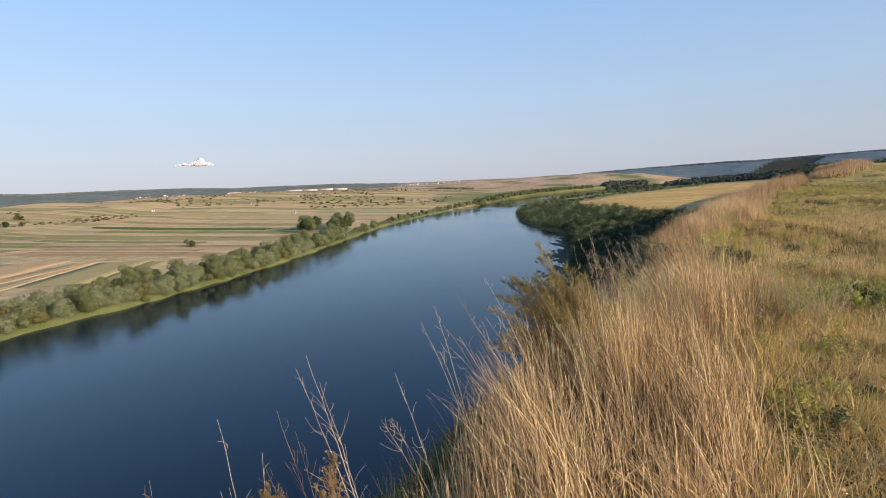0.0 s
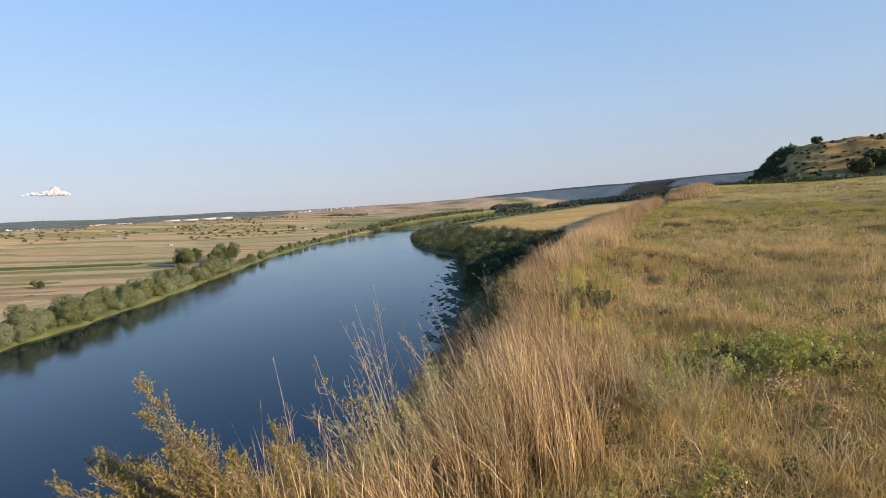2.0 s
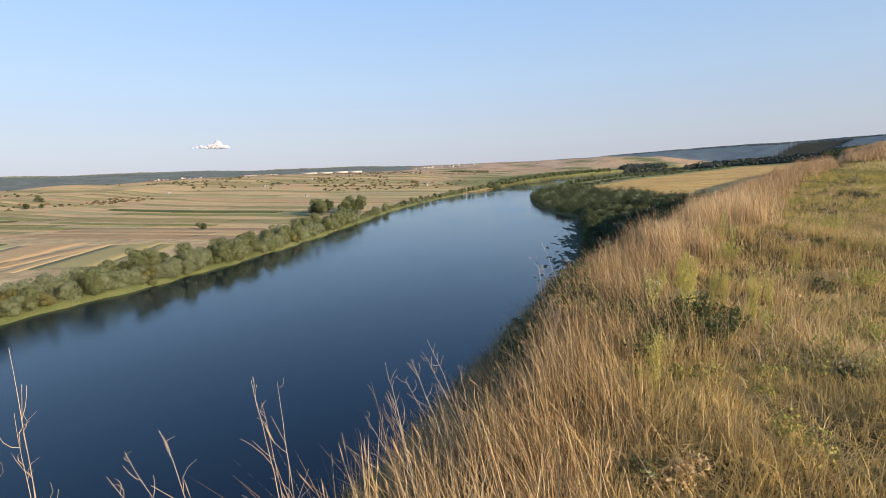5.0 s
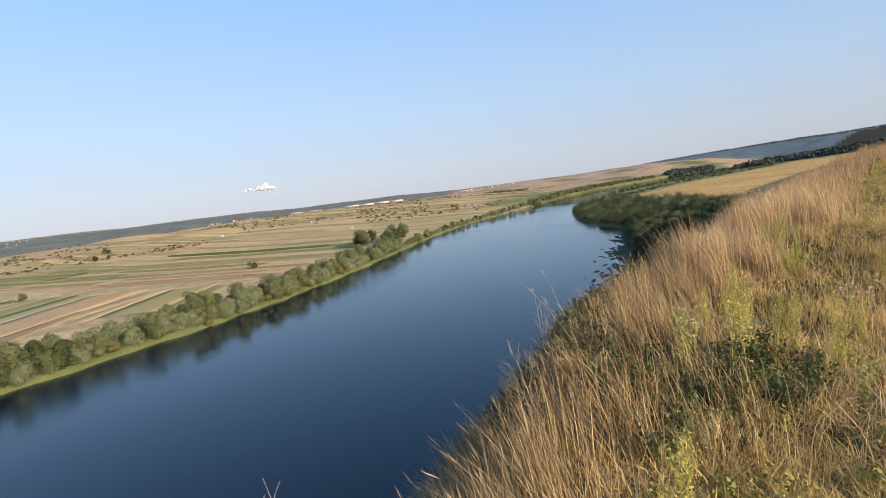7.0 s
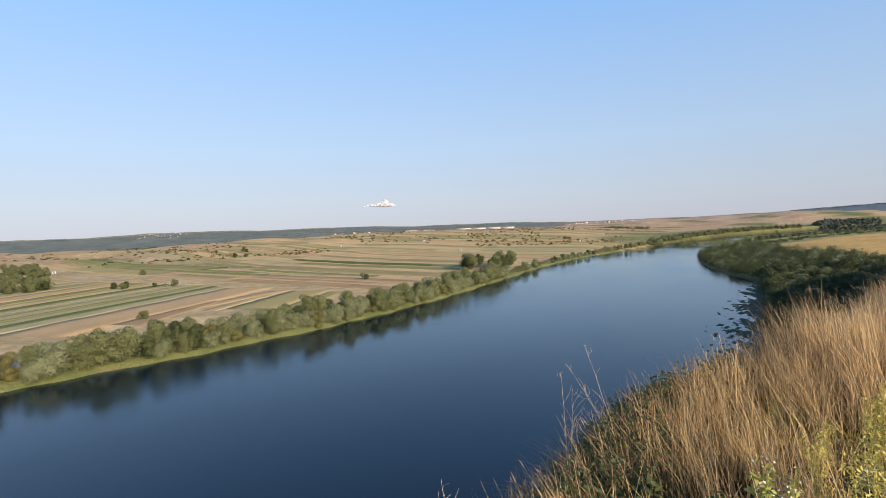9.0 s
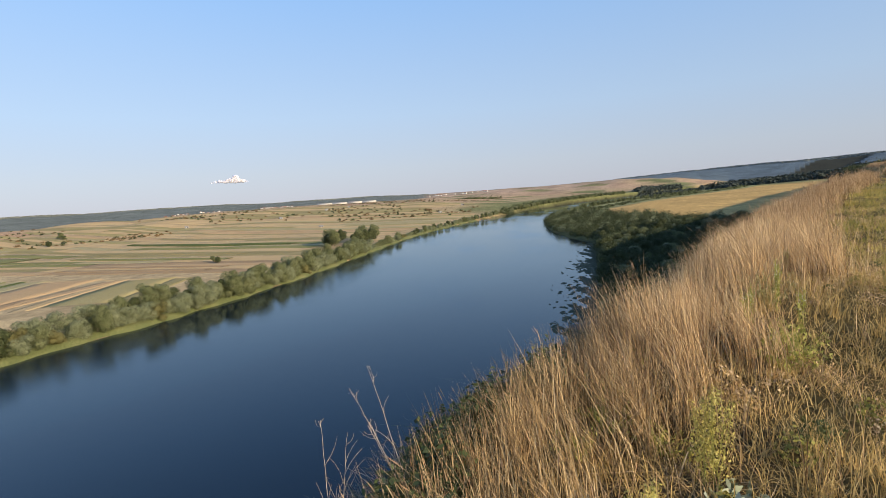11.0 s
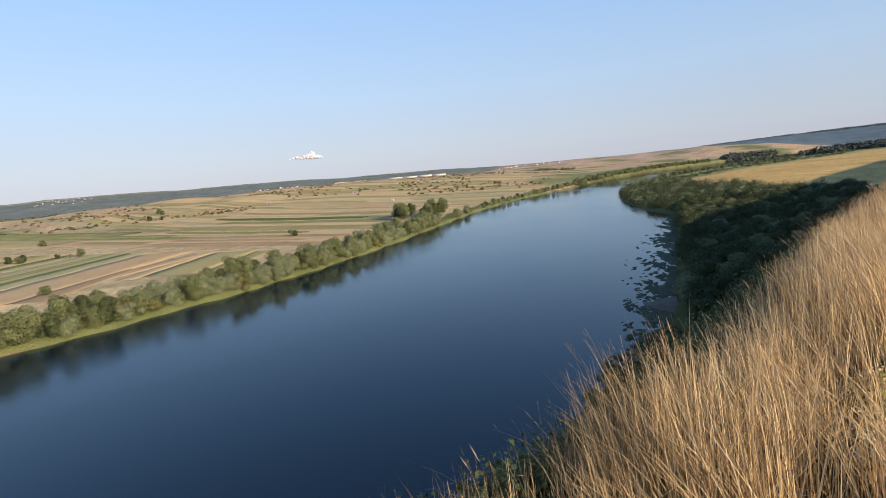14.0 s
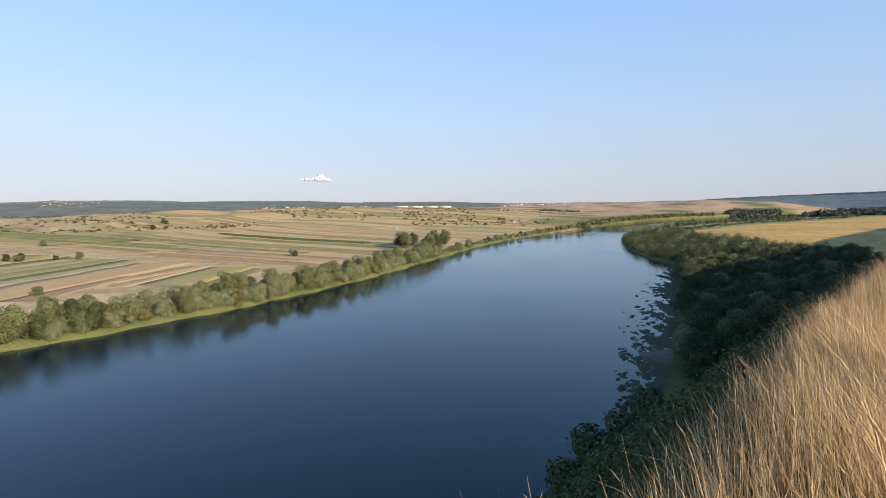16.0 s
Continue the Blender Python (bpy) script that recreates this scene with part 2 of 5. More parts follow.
def smooth_line(points, step):
    """A Catmull-Rom line through points, about one point per step metres."""
    p = np.array([points[0], *points, points[-1]], float)
    out = []
    for a, b, c, d in zip(p, p[1:], p[2:], p[3:]):
        n = max(2, int(np.linalg.norm(c - b) / step))
        for t in np.linspace(0, 1, n, endpoint=False):
            out.append(0.5 * (2 * b + (c - a) * t + (2 * a - 5 * b + 4 * c - d) * t * t + (3 * b - a - 3 * c + d) * t**3))
    return np.array(out + [p[-1]])


FAR_BANK = smooth_line([(-520, -700), (-300, -260), (-215, -60), (-178, 40), (-158, 86), (-142, 121), (-128, 165), (-115, 220), (-106, 300), (-101, 380),
                        (-92, 500), (-66, 640), (-28, 760), (32, 935), (82, 1050), (135, 1160), (215, 1310), (340, 1490), (520, 1700)], 6)
NEAR_BANK = smooth_line([(-340, -700), (-206, -328), (-116, -150), (-25, 28), (3, 82), (11, 98), (20, 116), (27, 147), (34, 184), (41, 224), (51, 287), (61, 350),
                         (50, 412), (43, 493), (45, 580), (51, 655), (72, 725), (110, 850), (160, 990), (250, 1150), (380, 1330), (560, 1520)], 6)


def beside(line, x, y):
    """The distance from a line to points, positive to the left of its run."""
    q = np.stack([x, y], -1).reshape(-1, 2)
    out = np.empty(len(q))
    a, d = line[:-1], np.diff(line, axis=0)
    dd = (d**2).sum(1)
    for k in range(0, len(q), 4000):
        r = q[k : k + 4000, None] - a
        t = np.clip((r * d).sum(-1) / dd, 0, 1)
        off = r - t[..., None] * d
        d2 = (off**2).sum(-1)
        n = d2.argmin(1)
        i = np.arange(len(n))
        side = np.sign(d[n, 0] * r[i, n, 1] - d[n, 1] * r[i, n, 0])
        out[k : k + 4000] = np.sqrt(d2[i, n]) * np.where(side == 0, 1, side)
    return out.reshape(np.shape(x))


def ramp01(v, a, b):
    t = np.clip((v - a) / (b - a), 0, 1)
    return t * t * (3 - 2 * t)


def wavy(x, y, size, seed):
    """Smooth noise of about -1 to 1 from a few sine waves."""
    rng = np.random.RandomState(seed)
    out = 0
    for k in range(6):
        a, ph, s = rng.uniform(0, 2 * np.pi), rng.uniform(0, 2 * np.pi), size * rng.uniform(0.5, 1.6)
        out = out + np.sin((x * np.cos(a) + y * np.sin(a)) * 2 * np.pi / s + ph)
    return out / 3.0


def edge_uv(x, y):
    dx, dy = x - EDGE_O[0], y - EDGE_O[1]
    return dx * EDGE_D[0] + dy * EDGE_D[1], dx * EDGE_N[0] + dy * EDGE_N[1]


SKY_AZ = [-180, -110, -66, -59, -54, -48, -40, -28, -16, -6, 2, 7, 13, 16, 19, 22, 27, 31, 36, 44, 60, 110, 180]
SKY_EL = [0.5, 0.4, 0.28, 0.2, 0.5, 0.52, 0.48, 0.42, 0.30, 0.22, 0.25, 0.30, 0.50, 0.62, 0.80, 0.92, 1.02, 1.10, 1.28, 1.3, 1.2, 0.8, 0.5]


def rim_line(u):
    """Where the cliff top begins to fall, out from the straight edge."""
    at = [-16, -13, -12, -11, -9.5, -8.5, -7.5, -6.6, -6.0, -5.5, -5.0, -4.4, -4.0, -3.5, -3.0, -2.5, -2.0, -1.5, -1.0, -0.5, 0.0, 0.7, 2, 3, 4.4, 6, 8, 10, 13, 17, 20, 27, 37, 45, 60, 90, 150, 200, 260, 330, 500, 560, 600, 800, 1000, 1400]
    out = [-0.8, -0.75, -0.6, -0.35, -0.45, -0.74, -0.77, -0.74, -0.69, -0.67, -0.60, -0.50, -0.38, -0.25, -0.13, -0.03, -0.02, -0.05, -0.18, -0.37, -0.53, -0.64, -0.61, -0.53, -0.46, -0.50, -0.62, -0.78, -1.0, -1.4, -1.9, -3.4, -7.0, -9.2, -12.2, -14.5, -19, -23, -29, -37, -44, -48, -52, -74, -105, -160]
    return np.interp(u, at, out)


def cliff_height(x, y):
    """The cliff top and the steep face below it."""
    u, v = edge_uv(x, y)
    rim = v - rim_line(u) + 0.06 * wavy(u, u * 0, 3, 8)
    top = TOP + (0.10 * wavy(x, y, 7, 2) + 0.035 * wavy(x, y, 1.7, 3)) * ramp01(-v, -1, 2) + 0.25 * ramp01(-v, 4, 30) + 0.35 * wavy(x, y, 45, 4) * ramp01(u, 15, 60) + 1.4 * ramp01(u, 10, 50) + 0.2 * np.exp(-(((u - 1.2) / 1.7) ** 2))
    face = top - np.where(rim < 0.45, 1.3 * np.clip(rim, 0, 0.45) ** 2, 0.263 + 1.08 * (rim - 0.45)) * (rim > 0)
    face = face + 0.5 * wavy(x, y, 11, 12) * ramp01(rim, 2, 8)
    return face


def land_height(x, y):
    """The height of the ground, and the distances past either bank."""
    u, v = edge_uv(x, y)
    dl, dr = beside(FAR_BANK, x, y), -beside(NEAR_BANK, x, y)
    river = -np.clip(0.25 * np.minimum(-dl, -dr), 0, 4) - 0.05
    r, a = np.hypot(x, y), np.degrees(np.arctan2(x, y))
    plain = 1.9 * ramp01(dl, 0, 9) + 1.2 * ramp01(dl, 6, 60) + 0.4 * ramp01(dl, 60, 300) * wavy(x, y, 160, 3)
    crest = np.interp(a, [-180, -75, -65, -59, -54, -47, -35, -22, -10, 0, 180], [18, 18, 17, 15, 15, 22, 27, 29, 26, 10, 10])
    moor = crest * ramp01(r, 620, 1250) * (1 - 0.75 * ramp01(r, 1300, 1900) * ramp01(-a, 30, 48))
    moor = moor + (1.6 + 2.2 * ramp01(-a, 10, 40)) * ramp01(r, 650, 1100) * wavy(x, y, 190, 5) * ramp01(-a, 6, 25)
    left = plain + np.maximum(moor, 0)
    right = 0.9 * ramp01(dr, 0, 5) + 0.066 * np.clip(dr, 0, 110) + 0.012 * np.clip(dr - 110, 0, 700)
    face = cliff_height(x, y)
    hill = np.interp(-v, [58, 68, 73, 76, 81, 87, 125, 325], [0, 4.8, 9, 13.5, 18, 19.6, 21, 30])
    rise = np.interp(u + 2.2 * wavy(v, u * 0.3, 40, 77), [214, 221, 226, 234, 238, 246, 250, 258], [0, 0.22, 0.27, 0.52, 0.56, 0.86, 0.9, 1.0])
    hill = hill * rise * (1 - ramp01(u, 275, 330))
    hill = 0.9 * hill
    hill = hill + 0.62 * np.sin(hill * 1.75 + 1.1 * wavy(x, y, 30, 78)) * ramp01(hill, 1, 4)
    hill = hill + (0.5 * wavy(x, y, 22, 9) + 0.3 * wavy(x, y, 9, 19)) * ramp01(hill, 1, 6)
    right = np.maximum(right, np.maximum(face, 0)) + hill * ramp01(-v, 40, 60)
    z = np.where(dl > 0, left, np.where(dr > 0, right, river))
    far = 40 + 3900 * np.tan(np.radians(np.interp(a, SKY_AZ, SKY_EL))) + 5 * wavy(x, y, 900, 21) + 2.0 * wavy(x, y, 260, 22)
    mid = 40 + 2500 * np.tan(np.radians(np.interp(a, [-20, -8, 0, 5, 12, 18, 24], [-0.9, -0.1, 0.24, 0.2, 0.45, 0.2, -0.9]))) + 3 * wavy(x, y, 240, 23)
    wood = 40 + 1700 * np.tan(np.radians(np.interp(a, [12, 16, 21, 26, 31, 38, 60], [-1.6, -1.15, -0.95, -0.7, -0.4, 0.0, 0.3])))
    z = np.where((dr > 0) & (a > 8) & (a < 90), np.maximum(z, z + (wood - z) * ramp01(r, 1420, 1720)), z)
    z = np.where(r > 1900, np.maximum(z, z + (mid - z) * ramp01(r, 1900, 2500)), z)
    z = np.where(r > 2600, z + (np.maximum(far, z) - z) * ramp01(r, 2800, 3900), z)
    return z, dl, dr


def axis_steps(parts):
    """Coordinates from runs of (from, to, step), the step growing evenly to the end step where one is given."""
    out = [parts[0][0]]
    for start, end, s0, s1 in parts:
        n = max(1, int(round(abs(end - start) / ((s0 + s1) / 2))))
        w = np.linspace(s0, s1, n)
        out += list(start + np.cumsum(w) / w.sum() * (end - start))
    return np.array(out)


def grid_mesh(name, us, vs, material, cover=None):
    uu, vv = np.meshgrid(us, vs, indexing="ij")
    x = EDGE_O[0] + uu * EDGE_D[0] + vv * EDGE_N[0]
    y = EDGE_O[1] + uu * EDGE_D[1] + vv * EDGE_N[1]
    z, dl, dr = land_height(x, y)
    nu, nv = len(us), len(vs)
    k = (np.arange(nu - 1)[:, None] * nv + np.arange(nv - 1)).ravel()
    faces = np.stack([k, k + nv, k + nv + 1, k + 1], -1)[:, ::-1]
    me = mesh_from(name, np.stack([x, y, z], -1).reshape(-1, 3), faces, material, True)
    if cover is not None:
        col = me.color_attributes.new("cover", "FLOAT_COLOR", "POINT")
        rgb = cover(x, y, z, dl, dr, uu, vv).reshape(-1, 3)
        col.data.foreach_set("color", np.c_[rgb, np.ones(len(rgb))].astype(np.float32).ravel())
    return me


def mesh_from(name, verts, faces, material, shade=False, tris=None):
    """A mesh from arrays: quads, and triangles after them."""
    me = bpy.data.meshes.new(name)
    verts = np.ascontiguousarray(verts, np.float32)
    loops, starts = [], []
    nq = 0 if faces is None else len(faces)
    nt = 0 if tris is None else len(tris)
    if nq:
        loops.append(np.asarray(faces).ravel())
    if nt:
        loops.append(np.asarray(tris).ravel())
    starts = np.r_[np.arange(nq) * 4, nq * 4 + np.arange(nt) * 3]
    loops = np.concatenate(loops)
    me.vertices.add(len(verts))
    me.vertices.foreach_set("co", verts.ravel())
    me.loops.add(len(loops))
    me.loops.foreach_set("vertex_index", loops.astype(np.int32))
    me.polygons.add(nq + nt)
    me.polygons.foreach_set("loop_start", starts.astype(np.int32))
    if shade:
        me.polygons.foreach_set("use_smooth", np.ones(nq + nt, bool))
    me.materials.append(material)
    me.update(calc_edges=True)
    return me


def blend(base, col, mask):
    return base + (np.array(col) - base) * np.clip(mask, 0, 1)[..., None]


def land_cover(x, y, z, dl, dr, u, v):
    """What grows where: bare straw-coloured meadow on top, herbs on the slope, fields and moor on the plain, woods far
    off. Some shade and haze are put into these colours.
    """
    r, a = np.hypot(x, y), np.degrees(np.arctan2(x, y))
    w = v - np.where(u > 10, rim_line(u), 0)
    c = np.zeros(x.shape + (3,)) + (0.36, 0.275, 0.155)
    c = blend(c, (0.33, 0.25, 0.14), ramp01(r, 600, 900) * (0.6 + 0.4 * wavy(x, y, 220, 31)) * (dl > 0))
    c = blend(c, (0.38, 0.255, 0.16), ramp01(r, 800, 1100) * ramp01(wavy(x, y, 260, 32), -0.5, 0.6) * (dl > 0))
    c = blend(c, (0.36, 0.26, 0.185), ramp01(r, 1900, 2300) * ramp01(a, -14, -6) * ramp01(-a, -16, -10))
    c = blend(c, (0.14, 0.15, 0.06), ramp01(wavy(x, y, 300, 33), 0.35, 0.8) * ramp01(r, 700, 1000) * (dl > 0))
    c = blend(c, (0.15, 0.155, 0.065), (dl > 0) * ramp01(y, 820, 960) * ramp01(-dl, -170, -60) * ramp01(x, -130, -60))
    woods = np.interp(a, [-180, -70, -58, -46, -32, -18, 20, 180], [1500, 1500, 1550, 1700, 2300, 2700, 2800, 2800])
    # far hills: distance haze is painted in as paler, bluer ground
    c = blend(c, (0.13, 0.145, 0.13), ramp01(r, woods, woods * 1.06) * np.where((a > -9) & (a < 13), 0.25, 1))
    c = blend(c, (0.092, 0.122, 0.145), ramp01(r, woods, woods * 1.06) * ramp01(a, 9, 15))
    land_r = (dr > 0) & (r < 2600)
    c = np.where(land_r[..., None], np.array((0.10, 0.095, 0.035)), c)
    c = blend(c, (0.20, 0.20, 0.09), land_r * ramp01(y, 700, 800) * ramp01(dr, 12, 40) * (w > 30))
    c = blend(c, (0.07, 0.075, 0.025), land_r * ramp01(w, 0.4, 2.5) * (w < 60) * (u < 330))
    # near meadow floor, darkened so the gaps in the grass look shaded
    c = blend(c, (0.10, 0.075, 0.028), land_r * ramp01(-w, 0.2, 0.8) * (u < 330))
    c = blend(c, (0.31, 0.235, 0.095), land_r * ramp01(-w, 0.2, 0.8) * ramp01(u, 14, 34) * (u < 330))
    # darker strip painted below the tall edge grass as its shade
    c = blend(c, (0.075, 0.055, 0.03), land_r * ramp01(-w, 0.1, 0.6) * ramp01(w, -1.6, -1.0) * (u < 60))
    c = blend(c, (0.24, 0.235, 0.06), land_r * ramp01(-w, 3, 14) * ramp01(wavy(x, y, 26, 34), -0.3, 0.7) * ramp01(u, 6, 30) * (u < 330) * 0.8)
    c = blend(c, (0.42, 0.275, 0.10), land_r * ramp01(dr - np.interp(u, [0, 250, 335, 420, 505, 530, 600, 730], [60, 80, 95, 110, 97, 85, 70, 52]), -2, 8) * ramp01(w, 34, 42) * ramp01((x - 130) * 0.793 - (y - 718) * 0.609, -4, 8) * ramp01(-r, -1560, -1480))
    c = blend(c, (0.045, 0.058, 0.048), land_r * ramp01(r, 1540, 1600) * ramp01(a, 13, 16))
    c = blend(c, (0.045, 0.056, 0.03), land_r * (w < 20) * ramp01(u, 300, 340) * (r < 1500))
    hill = land_r * ramp01(z, 41, 44) * (u > 150) * (u < 500)
    c = blend(c, (0.30, 0.195, 0.075), hill)
    c = blend(c, (0.17, 0.115, 0.05), hill * ramp01(np.sin(z * 1.75 + 0.8 * wavy(x, y, 26, 35)) + 0.5 * wavy(x, y, 12, 36), 0.1, 0.8))
    # shade of the flank facing the river, put into its ground colour
    c = blend(c, (0.07, 0.055, 0.035), hill * ramp01(v, -72, -62))
    c = np.where(((dl < 0) & (dr < 0))[..., None], np.array((0.03, 0.03, 0.02)), c)
    return c


# ---- the land, one sheet to the horizon ----
US = axis_steps([(-4300, -300, 260, 60), (-300, -16, 30, 0.5), (-16, 40, 0.4, 0.4), (40, 120, 0.6, 4), (120, 205, 5, 4), (205, 270, 1.1, 1.1), (270, 1500, 5, 13), (1500, 4700, 16, 130)])
VS = axis_steps([(-4300, -400, 200, 20), (-400, -120, 14, 4), (-120, -8, 3, 0.5), (-8, 4, 0.3, 0.3), (4, 40, 0.7, 3), (40, 520, 5, 7), (520, 1600, 8, 30), (1600, 4500, 30, 120)])
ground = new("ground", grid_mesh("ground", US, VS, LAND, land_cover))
tagged(ground, "grassy cliff top, river plain and distant hills", "ground", kind="structure")


def height_at(x, y):
    return land_height(np.asarray(x, float), np.asarray(y, float))[0]


def band(line_a, line_b, z, name, material):
    n = len(line_a)
    v = np.r_[np.c_[line_a, np.full(n, z)], np.c_[line_b, np.full(n, z)]]
    k = np.arange(n - 1)
    return mesh_from(name, v, np.stack([k, k + 1, k + 1 + n, k + n], -1), material)


# ---- the river ----
def even(line, n):
    s = np.r_[0, np.cumsum(np.linalg.norm(np.diff(line, axis=0), axis=1))]
    t = np.linspace(0, s[-1], n)
    return np.c_[np.interp(t, s, line[:, 0]), np.interp(t, s, line[:, 1])]


def pushed(line, by):
    t = np.gradient(line, axis=0)
    t /= np.linalg.norm(t, axis=1)[:, None]
    return line + np.c_[-t[:, 1], t[:, 0]] * by


water = new("water", band(pushed(even(NEAR_BANK, 300), -9), pushed(even(FAR_BANK, 300), 9), 0.0, "water", WATER))
tagged(water, "calm dark blue river reflecting the evening sky", "river", kind="structure")


# ---- builders for plants and small buildings ----
def part(name, mesh, parent, label=""):
    ob = new(name, mesh)
    ob.parent = parent
    return tagged(ob, label) if label else ob


def joined(pieces):
    """Verts and quads of several pieces as one."""
    verts, faces, at = [], [], 0
    for v, f in pieces:
        verts.append(v)
        faces.append(np.asarray(f) + at)
        at += len(v)
    return np.concatenate(verts), np.concatenate(faces)


def limb(a, b, ra, rb, sides=6, bend=0.0, rng=np.random):
    """A tapered, slightly bent limb from a to b, in four rings."""
    a, b = np.array(a, float), np.array(b, float)
    d = (b - a) / np.linalg.norm(b - a)
    p = np.cross(d, (0.3, 0.9, 0.2))
    p /= np.linalg.norm(p)
    q = np.cross(d, p)
    ang = np.arange(sides) * 2 * np.pi / sides
    off = (p * rng.uniform(-1, 1) + q * rng.uniform(-1, 1)) * bend
    rings = []
    for t in (0, 0.35, 0.7, 1):
        c = a + (b - a) * t + off * np.sin(np.pi * t)
        r = ra + (rb - ra) * t
        rings.append(c + r * (np.cos(ang)[:, None] * p + np.sin(ang)[:, None] * q))
    f = []
    for k in range(3):
        for j in range(sides):
            i = (j + 1) % sides
            f.append((k * sides + j, k * sides + i, (k + 1) * sides + i, (k + 1) * sides + j))
    return np.concatenate(rings), np.array(f)


def leaves(centres, normals, size, rng, aspect=1.6):
    """A small bent leaf spray, one quad, at each centre."""
    n = len(centres)
    t = np.cross(normals, rng.normal(size=(n, 3)))
    t /= np.linalg.norm(t, axis=1)[:, None] + 1e-9
    b = np.cross(normals, t)
    b /= np.linalg.norm(b, axis=1)[:, None] + 1e-9
    s = size * rng.uniform(0.6, 1.4, (n, 1))
    t, b = t * s * aspect * 0.5, b * s * 0.5
    lift = normals * s * rng.uniform(-0.25, 0.25, (n, 1))
    v = np.stack([centres - t, centres - b + lift, centres + t, centres + b + lift], 1).reshape(-1, 3)
    return v, np.arange(4 * n).reshape(-1, 4)


def crown_points(rng, height, width, low, lobes, n, top_heavy=0.5):
    """Points and outward directions on the shells of several uneven lobes."""
    cs, rs = [], []
    for k in range(lobes):
        h = low + (height - low) * (0.15 + 0.75 * (k + rng.uniform(0, 1)) / lobes)
        reach = width * 0.5 * (1 - 0.55 * abs((h - low) / (height - low) - 0.4))
        a = rng.uniform(0, 2 * np.pi)
        d = reach * rng.uniform(0.15, 0.75)
        rad = width * rng.uniform(0.20, 0.33)
        rad = min(rad, height - h + 0.25 * rad) if h + rad > height else rad
        cs.append((np.cos(a) * d, np.sin(a) * d, max(h, low + 0.3 * rad)))
        rs.append(rad)
    cs, rs = np.array(cs), np.array(rs)
    pick = rng.choice(lobes, n, p=rs**2 / (rs**2).sum())
    d = rng.normal(size=(n, 3))
    d[:, 2] += 0.25
    d /= np.linalg.norm(d, axis=1)[:, None]
    r = rs[pick] * rng.uniform(0.55, 1.08, n) ** 0.6
    p = cs[pick] + d * r[:, None] * np.array((1, 1, 0.85))
    p[:, 2] = np.abs(p[:, 2])
    return p, d, cs, rs


def make_tree(name, seed, height, width, low, leaf, n, size, lobes=9, trunk=0.22):
    """A tree at the origin: an Empty with a trunk with limbs, and a crown of many small sprays."""
    rng = np.random.RandomState(seed)
    root = new(name)
    p, d, cs, rs = crown_points(rng, height, width, low, lobes, n)
    v, f = leaves(p, d + rng.normal(size=d.shape) * 0.17, size, rng)
    part("crown", mesh_from(name + "_crown", v, f, leaf), root)
    wood = [limb((0, 0, -0.4), (rng.uniform(-0.3, 0.3), rng.uniform(-0.3, 0.3), height * 0.62), trunk, trunk * 0.35, 7, 0.2, rng)]
    for c in cs[: min(4, lobes)]:
        wood.append(limb((0, 0, max(0.3, low * 0.8 + 0.12 * height)), c, trunk * 0.5, trunk * 0.12, 4, 0.25, rng))
    v, f = joined(wood)
    part("trunk", mesh_from(name + "_trunk", v, f, BARK, True), root)
    return root


def placed(proto, x, y, scale, rng, label, category, group, sink=0.1, z=None, flat=1.0):
    m = Matrix.Translation((x, y, (height_at([x], [y])[0] if z is None else z) - sink)) @ Matrix.Rotation(rng.uniform(0, 6.28), 4, "Z") @ Matrix.Diagonal((scale, scale, scale * flat, 1))
    ob = copy_thing(proto, m)
    return tagged(ob, label, category, group)


def drop_proto(*roots):
    for root in roots:
        for ob in (*root.children_recursive, root):
            bpy.data.objects.remove(ob)


def clump_field(name, places, leaf_size, per, material, rng, squash=0.8):
    """Many bushes as one mesh: at each (x, y, z, radius, height) a lobed clump of sprays."""
    out = []
    for x, y, z, rad, h in places:
        d = rng.normal(size=(per, 3))
        d[:, 2] = np.abs(d[:, 2]) * 1.1
        d /= np.linalg.norm(d, axis=1)[:, None]
        lob = 1 + 0.25 * np.sin(d[:, 0] * 5 + x) * np.sin(d[:, 1] * 5 + y)
        p = np.array((x, y, z)) + d * np.array((rad, rad, h)) * (lob * rng.uniform(0.6, 1.05, per))[:, None]
        out.append(leaves(p, d + rng.normal(size=d.shape) * 0.5, leaf_size, rng))
    v, f = joined(out)
    return mesh_from(name, v, f, material)


# ---- river banks: a grassy ledge with an uneven waterline ----
def ledge(name, line, side, width, seed):
    n = int(np.linalg.norm(np.diff(line, axis=0), axis=1).sum() / 1.6)
    base = even(line, n)
    t = np.gradient(base, axis=0)
    t /= np.linalg.norm(t, axis=1)[:, None]
    out = np.c_[-t[:, 1], t[:, 0]] * side
    s = np.arange(n) * 1.6
    wob = 0.9 * np.sin(s / 7.3 + seed) + 0.7 * np.sin(s / 2.9 + 2 * seed) + 0.5 * np.sin(s / 17.0)
    rows = []
    rng = np.random.RandomState(seed)
    for off, z in ((-0.7, -0.3), (-0.2, 0.12), (0.5, 0.6), (1.4, 1.2), (3.0, 1.8), (6.5, 2.15), (width, 2.35)):
        w = wob if off < 5 else wob * 0.2
        xy = base + out * (off + w)[:, None]
        rows.append(np.c_[xy, z + rng.uniform(-0.08, 0.08, n)])
    v = np.concatenate(rows)
    k = (np.arange(len(rows) - 1)[:, None] * n + np.arange(n - 1)).ravel()
    f = np.stack([k, k + 1, k + n + 1, k + n], -1)
    return mesh_from(name, v, f if side > 0 else f[:, ::-1], BANKGRASS, True)


far_part = FAR_BANK[(FAR_BANK[:, 1] > -300) & (FAR_BANK[:, 1] < 900)]
